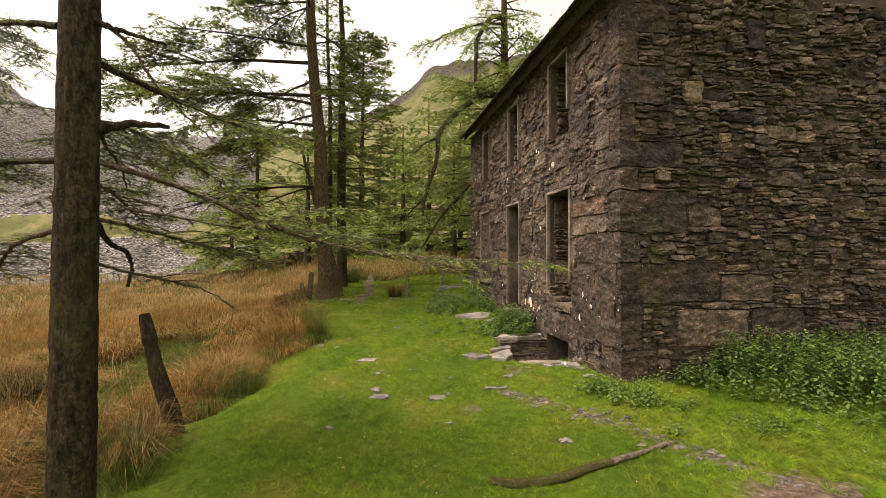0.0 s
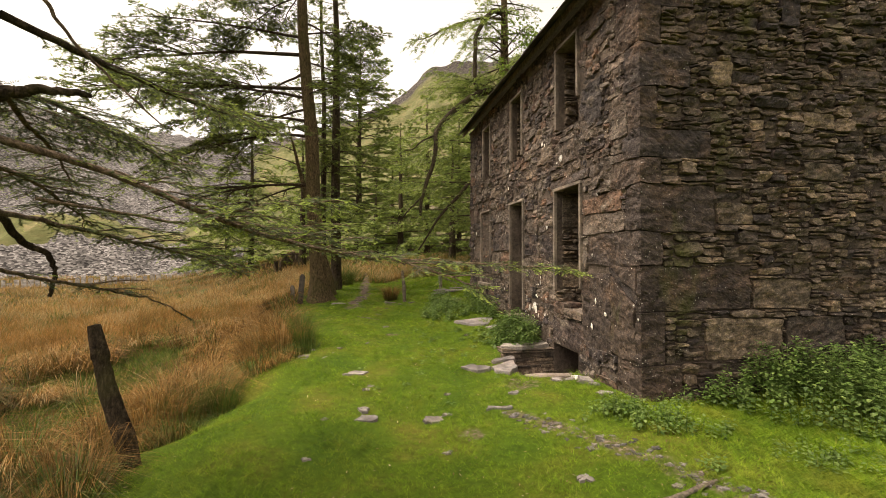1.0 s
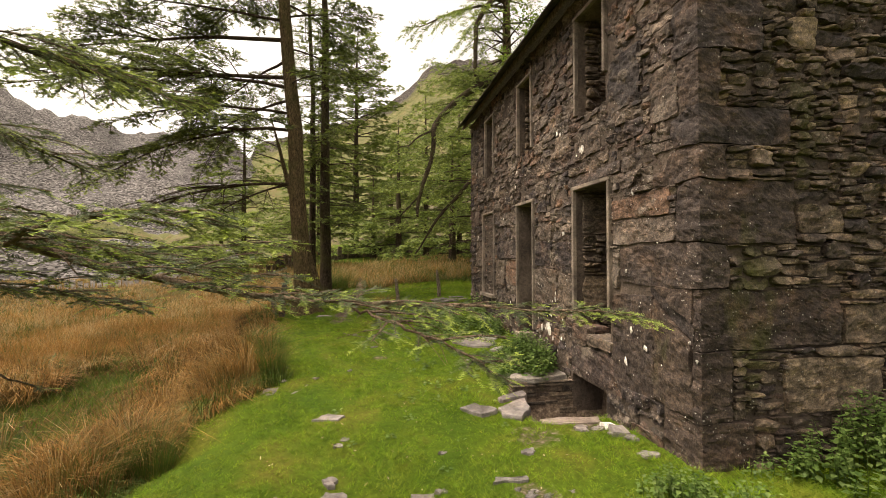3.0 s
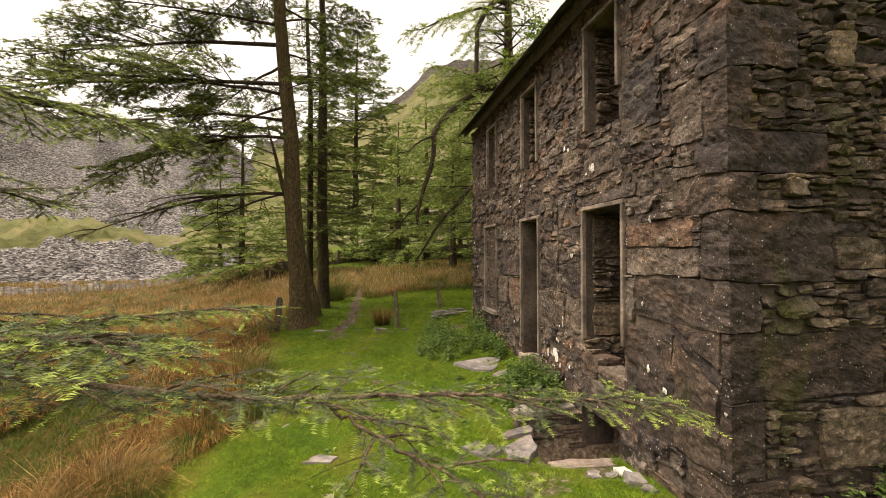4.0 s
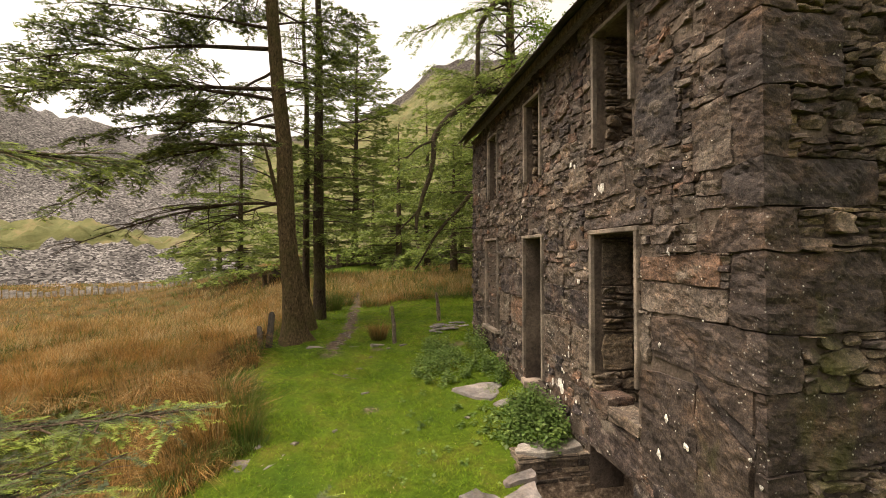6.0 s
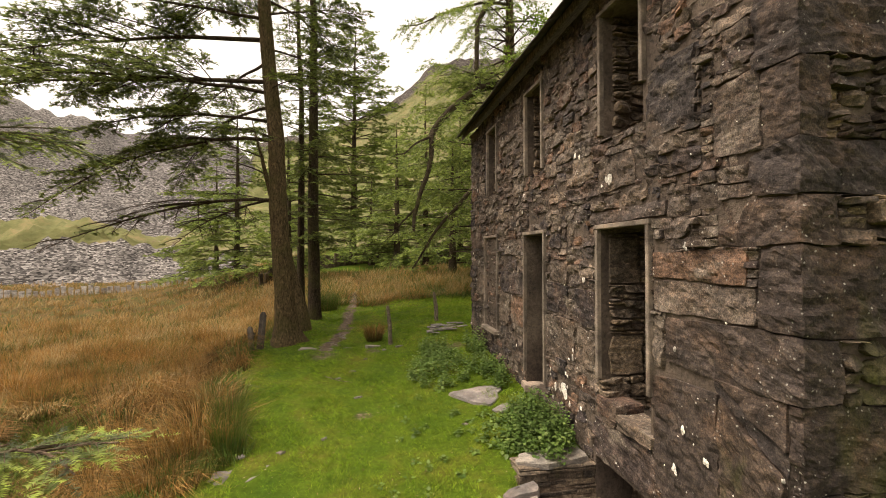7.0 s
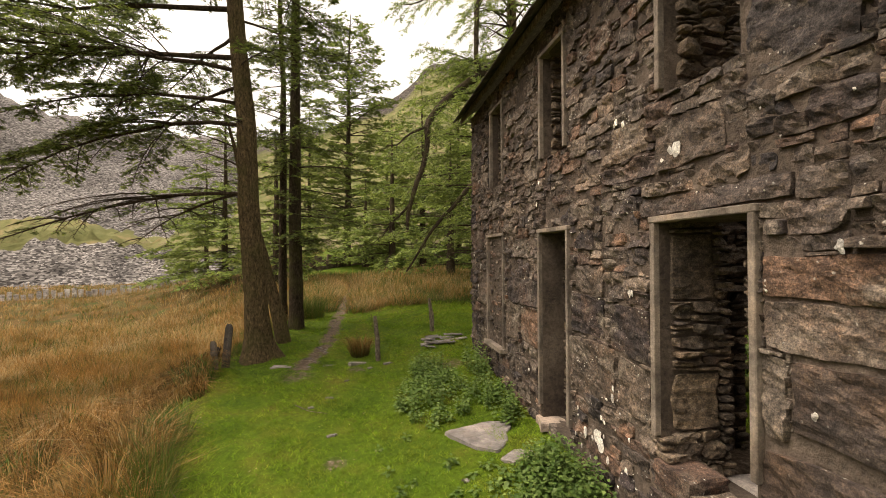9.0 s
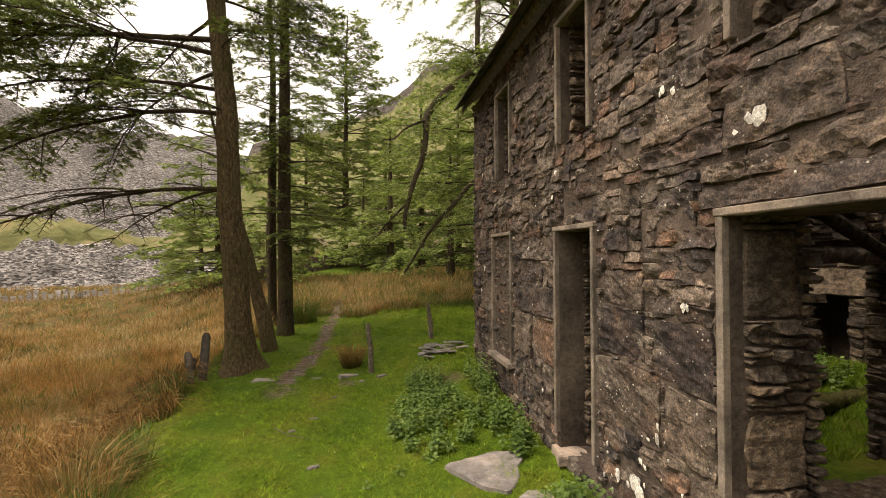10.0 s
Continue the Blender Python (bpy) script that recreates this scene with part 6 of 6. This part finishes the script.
slab_at("white broken stone at the foot of the front wall", [(3.0, 6.16), (3.13, 6.14), (3.12, 6.3), (2.98, 6.28)], 0.04, 0.01, (-3, 3), 19, PALE)
slab_at("long slate leaning by a post", [(0.78, 13.1), (1.18, 13.4), (1.13, 13.5), (0.73, 13.25)], 0.03, 0.0, (-6, 8), 12)
slab_at("flat slate by the worn path", [(-0.75, 13.2), (-0.35, 13.12), (-0.3, 13.32), (-0.7, 13.4)], 0.02, -0.01, (0, 0), 13)
slab_at("flat slate by the worn path", [(0.1, 13.2), (0.48, 13.2), (0.48, 13.35), (0.15, 13.38)], 0.02, -0.01, (0, 0), 14)


def pit_walls():
    """Stacked slate lining of the cellar pit."""
    ob = thing("cellar_pit", "slate-lined cellar pit against the front wall", "pit", (2.8, 7.0, -0.75), kind="structure")
    inv = Matrix.Translation(ob.location).inverted()
    r = random.Random(3)
    z = -0.78
    while z < 0.14:
        h = r.uniform(0.03, 0.09)
        x = 2.36
        while x < 3.25:
            w = r.uniform(0.15, 0.5)
            o = part("slate", box_bm((w - 0.01, 0.3, h - 0.008), (x + w / 2, 7.6 + r.uniform(-0.02, 0.02), z + h / 2), 0.008, 0.006, 1, r.randrange(999)), INNER, ob)
            o.matrix_parent_inverse = inv
            x += w
        z += h
    for a, b, c, d in ((2.25, 2.42, 6.55, 7.5), (2.3, 3.3, 6.45, 6.64)):
        z = -0.78
        while z < -0.16:
            h = r.uniform(0.08, 0.16)
            o = part("slate", box_bm((b - a, d - c, h - 0.01), ((a + b) / 2, (c + d) / 2, z + h / 2), 0.01, 0.012, 1, r.randrange(999)), INNER, ob)
            o.matrix_parent_inverse = inv
            z += h
    o = part("back_stones", box_bm((0.2, 1.3, 1.3), (3.85, 7.0, -0.3), 0.01, 0.03, 4, 7), INNER, ob)
    o.matrix_parent_inverse = inv


pit_walls()


def small_stones():
    r = random.Random(77)
    spots = [(0.86, 5.33, 0.22), (0.13, 5.77, 0.2), (1.18, 6.12, 0.1), (1.05, 5.45, 0.12), (-0.3, 5.6, 0.1), (0.15, 6.4, 0.1), (0.22, 6.55, 0.1), (1.87, 3.86, 0.14), (0.62, 10.3, 0.13), (2.08, 8.76, 0.1),
             (-0.76, 8.64, 0.15), (-0.29, 8.62, 0.1), (0.5, 11.5, 0.12), (1.15, 12.9, 0.15), (1.5, 13.1, 0.2), (0.25, 11.2, 0.1), (0.75, 12.2, 0.1), (0.9, 4.6, 0.1), (-0.4, 4.7, 0.1), (0.2, 8.9, 0.09),
             (2.0, 5.9, 0.16), (1.75, 5.2, 0.1), (2.9, 6.2, 0.18), (3.0, 6.05, 0.14), (2.75, 6.25, 0.2), (3.08, 5.85, 0.2), (3.02, 5.5, 0.22)]
    for i in range(130):
        k = r.randrange(len(PATH_LINE) - 1)
        a, b = PATH_LINE[k], PATH_LINE[k + 1]
        q = r.random()
        spots.append((a[0] + (b[0] - a[0]) * q + r.gauss(0, 0.12), a[1] + (b[1] - a[1]) * q + r.gauss(0, 0.12), 0.02 + 0.06 * r.random() ** 1.6))
    for i in range(26):
        k = r.randrange(4)
        a, b = TRACK[k], TRACK[k + 1]
        q = r.random()
        spots.append((a[0] + (b[0] - a[0]) * q + r.gauss(0, 0.14), a[1] + (b[1] - a[1]) * q, r.uniform(0.03, 0.09)))
    for i, (x, y, s) in enumerate(spots):
        n = r.randint(5, 7)
        ring = [(s * 0.5 * r.uniform(0.6, 1.1) * math.cos(6.28 * q / n), s * 0.42 * r.uniform(0.6, 1.1) * math.sin(6.28 * q / n)) for q in range(n)]
        flat_stone("loose_stone", "loose grey slate fragment in the turf", ring, 0.1 * s + 0.004, on_lawn(x, y, 0.0), SLAB if i < 27 or i % 3 == 0 else SLATE, (r.uniform(-6, 6), r.uniform(-6, 6)), i, "stone", "loose slate fragments")


small_stones()


def slate_heap():
    r = random.Random(5)
    for i in range(22):
        x, y = 2.85 + r.uniform(-0.42, 0.35), 13.9 + r.uniform(-0.4, 0.45)
        w, d = r.uniform(0.15, 0.38), r.uniform(0.08, 0.2)
        flat_stone("heaped_slate", "thin roofing slate in a heap by the house corner", [(-w / 2, -d / 2), (w / 2, -d / 2), (w / 2, d / 2), (-w / 2, d / 2)], 0.012, (x, y, gz(x, y) + 0.01 + 0.008 * (i % 9)), SLATE, (r.uniform(-10, 10), r.uniform(-10, 10)), i, "slate", "heap of slates")


slate_heap()


# ---- posts ----
def post(name, label, points, radii, material, seed, flat=1.0, group="old fence posts"):
    base = Vector(points[0])
    p = np.asarray(points, float) - np.asarray(points[0])
    s = np.linspace(0, 1, 16)
    v, f = tube(sample(p, s), np.interp(s, np.linspace(0, 1, len(radii)), radii), 8, 0.05, seed)
    v[:, 1] *= flat
    top = len(v)
    v = np.concatenate([v, (p[-1] + [0, 0, 0.01])[None]])
    me = bpy.data.meshes.new(name)
    me.from_pydata(v.tolist(), [], f.tolist() + [(top - 8 + k, top - 8 + (k + 1) % 8, top) for k in range(8)])
    ob = part(name, me, None, None)
    me.materials.append(material)
    ob.location = base
    return tagged(ob, label, "post", group)


zb = gz(-2.12, 5.4)
post("fence_post", "dark crooked old fence post leaning on the bank", [(-2.1, 5.4, zb - 0.1), (-2.2, 5.42, zb + 0.3), (-2.35, 5.46, 0.35), (-2.42, 5.5, 0.62), (-2.44, 5.5, 0.72), (-2.5, 5.52, 1.0)], [0.1, 0.1, 0.09, 0.075, 0.09, 0.065], BARK_DARK, 1, 0.6)
z1 = gz(1.3, 13.4)
post("fence_post", "grey weathered fence post with rusty wire", [(1.33, 13.4, z1 - 0.1), (1.31, 13.4, z1 + 0.45), (1.26, 13.42, z1 + 0.92)], [0.05, 0.05, 0.038], OLDWOOD, 2)
z2 = gz(2.68, 15.2)
post("fence_post", "grey split fence post by the nettles", [(2.74, 15.2, z2 - 0.1), (2.72, 15.2, z2 + 0.4), (2.66, 15.2, z2 + 0.82)], [0.055, 0.06, 0.035], OLDWOOD, 3)


def wire():
    ob = thing("rusty_wire", "twist of rusty fence wire on a post", "wire", (1.26, 13.4, z1 + 0.85))
    for k, pts in enumerate([[(-0.1, 0, 0.12), (-0.07, 0.01, 0.1), (-0.05, 0, -0.1), (-0.06, 0, -0.22)], [(-0.1, 0, -0.02), (0.0, -0.05, -0.03), (0.09, 0, -0.02), (0.08, 0.01, -0.1)]]):
        part("strand", raw_mesh("strand", *tube(sample(np.array(pts, float), np.linspace(0, 1, 10)), np.full(10, 0.005), 5), BARK, True), None, ob)


wire()


def upright_slates():
    z = gz(-1.9, 13.3)
    for i, (x, y, w, h, lean) in enumerate(((-1.66, 13.55, 0.13, 0.9, 5), (-1.8, 13.45, 0.11, 0.62, -4), (-1.95, 13.8, 0.1, 0.5, 8))):
        ob = flat_stone("upright_slate", "dark slate fence slab standing at the bank edge", [(-w / 2, -0.02), (w / 2, -0.02), (w / 2, 0.02), (-w / 2, 0.02)], h, (x, y, gz(x, y) - 0.12), ROOF, (0, lean), i, "slab", "upright slates by the fir")


upright_slates()


def twig_on_lawn(pts, label, rad=0.008, material=OLDWOOD, ends=0.4):
    p = np.array([(x, y, gz(x, y) + dz) for x, y, dz in pts])
    s = np.linspace(0, 1, 14)
    q = sample(p, s)
    ob = new("fallen_twig", raw_mesh("fallen_twig", *tube(q - q[0], np.linspace(rad, rad * ends, 14), 6, 0.12, 1), material, True))
    ob.location = q[0]
    tagged(ob, label, "twig", "fallen twigs")


twig_on_lawn([(0.0, 11.3, 0.02), (0.25, 11.0, 0.03), (0.5, 10.95, 0.02)], "pale dry twig lying on the lawn")
twig_on_lawn([(-1.0, 9.6, 0.02), (-0.9, 9.2, 0.04), (-0.7, 8.95, 0.02)], "pale dry twig lying on the lawn")
twig_on_lawn([(1.0, 3.46, 0.0), (1.2, 3.38, 0.012), (1.41, 3.33, 0.012), (1.62, 3.36, 0.02), (1.82, 3.37, 0.02), (2.06, 3.38, 0.02)], "mossy end of a long root in the worn turf", 0.045, MOSSWOOD, 0.8)
twig_on_lawn([(2.06, 3.38, 0.02), (2.31, 3.4, 0.025), (2.65, 3.5, 0.02), (2.98, 3.62, 0.0)], "bare tan end of a long root in the worn turf", 0.03)


# ---- inside the house ----
def fallen_beam(a, b, rad, label, material=MOSSWOOD, seed=1):
    p = np.array([a, b], float)
    s = np.linspace(0, 1, 14)
    ob = new("fallen_beam", raw_mesh("fallen_beam", *tube(sample(p, s) - p[0], np.full(14, rad), 8, 0.07, seed), material, True))
    ob.location = a
    tagged(ob, label, "beam", "fallen timbers")


fallen_beam((4.9, 9.6, 0.55), (7.3, 9.1, 0.95), 0.1, "mossy fallen roof timber on the grass")
fallen_beam((5.2, 10.2, 0.6), (7.3, 9.6, 1.0), 0.06, "mossy fallen roof timber on the grass", seed=2)
fallen_beam((3.75, 7.5, 3.0), (5.6, 8.1, 2.5), 0.055, "dark rafter fallen across the room", BARK_DARK, 3)
fallen_beam((4.75, 8.32, 2.53), (6.4, 8.32, 2.53), 0.11, "old timber lintel over the inner opening", OLDWOOD, 5)
fallen_beam((4.0, 7.0, 0.85), (6.0, 7.6, 0.55), 0.06, "plank fallen below the window", OLDWOOD, 4)
slab_at("fallen slab inside the window", [(3.78, 6.6), (4.7, 6.7), (4.6, 7.3), (3.8, 7.3)], 0.06, 0, (0, 0), 21, z=0.72)
nettles("nettles growing inside the ruin", scatter(60, 6.7, 9.9, 0.5, 0.6, 0.3, 9), 126)


def inner_grass():
    r = np.random.default_rng(131)
    n = 16000
    x, y = r.uniform(4.6, 7.3, n), r.uniform(8.7, 12.4, n)
    h = r.uniform(0.04, 0.12, n)
    a, b = r.uniform(0, 6.28, n), r.uniform(0, 6.28, n)
    base = np.stack([x, y, ground_z(x, y)], -1)
    side = np.stack([np.cos(a), np.sin(a), 0 * a], -1) * 0.006
    tip = base + np.stack([np.cos(b) * h * 0.6, np.sin(b) * h * 0.6, h], -1)
    v = np.stack([base - side, base + side, tip], 1).reshape(-1, 3)
    tagged(new("indoor_grass", raw_mesh("indoor_grass", v, np.arange(len(v)).reshape(-1, 3), GRASS)), "grass grown over the ruin's floor", "grass", kind="stuff")


inner_grass()


# ---- walls and fences further off ----
def slab_fence(name, label, a, b, count, w, h, thick, seed):
    r = random.Random(seed)
    ob = thing(name, label, "fence", (a[0], a[1], gz(*a)))
    base = ob.location.copy()
    ang = math.degrees(math.atan2(b[1] - a[1], b[0] - a[0]))
    for i in range(count):
        t = i / (count - 1)
        x, y = a[0] + (b[0] - a[0]) * t, a[1] + (b[1] - a[1]) * t
        hh = h * r.uniform(0.65, 1.15)
        o = part("slab", box_bm((w * r.uniform(0.75, 1.0), thick, hh), (0, 0, hh / 2), 0.01, 0.03, 1, i), FENCE_SLATE if name == "slate_fence" else INNER, ob)
        o.matrix_basis = pose(x - base.x, y - base.y, gz(x, y) - 0.1 - base.z, r.uniform(-5, 5), r.uniform(-5, 5), ang)


slab_fence("slate_fence", "row of pale upright slate slabs across the bog", (-46, 45), (-11, 48.5), 70, 0.42, 0.85, 0.06, 3)
slab_fence("slate_wall", "dark slate slab wall climbing behind the trees", (-5.5, 31), (1.5, 40), 34, 0.34, 1.0, 0.1, 4)
slab_fence("slate_wall", "dark slate slab wall climbing behind the trees", (1.8, 40.2), (12, 44), 30, 0.38, 1.1, 0.1, 5)


# ---- lichen splashes ----
def lichen():
    r = random.Random(8)
    spots = [(7.07, 3.24, 0.1), (7.22, 3.19, 0.03), (7.82, 3.65, 0.05), (7.64, 2.17, 0.045), (7.91, 1.21, 0.06), (8.13, 0.74, 0.14), (8.0, 0.62, 0.05), (6.0, 2.53, 0.05), (6.05, 1.07, 0.045), (5.81, 0.93, 0.05), (7.13, 3.26, 0.05), (9.5, 3.39, 0.06), (6.13, 1.7, 0.03), (7.6, 2.18, 0.03), (8.16, 0.78, 0.12), (7.71, 3.62, 0.04), (6.15, 0.72, 0.06),
             (8.4, 0.72, 0.08), (8.05, 0.95, 0.03), (5.12, 0.95, 0.03), (5.2, 1.1, 0.025), (12.3, 2.3, 0.08), (12.5, 1.9, 0.06), (12.8, 2.5, 0.07), (9.9, 0.95, 0.05), (10.3, 2.6, 0.03), (7.9, 1.3, 0.04), (9.6, 3.15, 0.05), (12.4, 3.9, 0.06), (11.9, 4.4, 0.04), (10.6, 4.6, 0.03)]
    for i in range(16):
        spots.append((r.uniform(7.6, 8.6), r.uniform(0.45, 1.25), r.uniform(0.015, 0.045)))
    for i in range(150):
        spots.append((r.uniform(5.1, 11), 0.3 + 4.6 * r.random() ** 1.3, r.uniform(0.004, 0.016)))
    for i, (y, z, s) in enumerate(spots):
        if any(h[0] - 0.08 < y < h[1] + 0.08 and h[2] - 0.05 < z < h[3] + 0.08 for h in HOLES):
            continue
        bm = bmesh.new()
        n = 17
        rad = [r.uniform(0.2, 1.15) for k in range(n)]
        rad = [(rad[k - 1] + 2 * rad[k] + rad[(k + 1) % n]) / 4 for k in range(n)]
        ring = [bm.verts.new((0.004, s * 0.75 * rad[k] * math.cos(6.28 * k / n), s * 0.95 * rad[k] * math.sin(6.28 * k / n))) for k in range(n)]
        c = bm.verts.new((-0.006, 0, 0))
        for k in range(n):
            bm.faces.new((c, ring[k], ring[(k + 1) % n]))
        o = part("lichen_patch", bm, PALE, wall_front, "white lichen splash")
        o.location = (FX - 0.002, y, z)


lichen()


# ---- roof slates, then the stones of the walls ----
def roof_slates():
    base = Vector(roof.location)
    me = bpy.data.meshes.new("slate")
    bm = box_bm((0.5, 0.33, 0.012), (0, 0, 0), 0.003, 0.002, 1, 3)
    bm.to_mesh(me)
    bm.free()
    me.materials.append(ROOF)
    r = random.Random(6)
    for row in range(3):
        y = GY - 0.12 + (row % 2) * 0.16
        while y < FAR + 0.12:
            o = part("slate", me, None, roof)
            s = row * 0.28 - 0.05
            o.matrix_basis = pose(FX - 0.1 + s * math.cos(PITCH) - base.x, y - base.y, TOP + 0.07 + s * math.sin(PITCH) + row * 0.012 - base.z, r.uniform(-1, 1), -math.degrees(PITCH) + 3 + r.uniform(-1.5, 1.5), r.uniform(-1.5, 1.5))
            y += 0.335


roof_slates()
stonework()
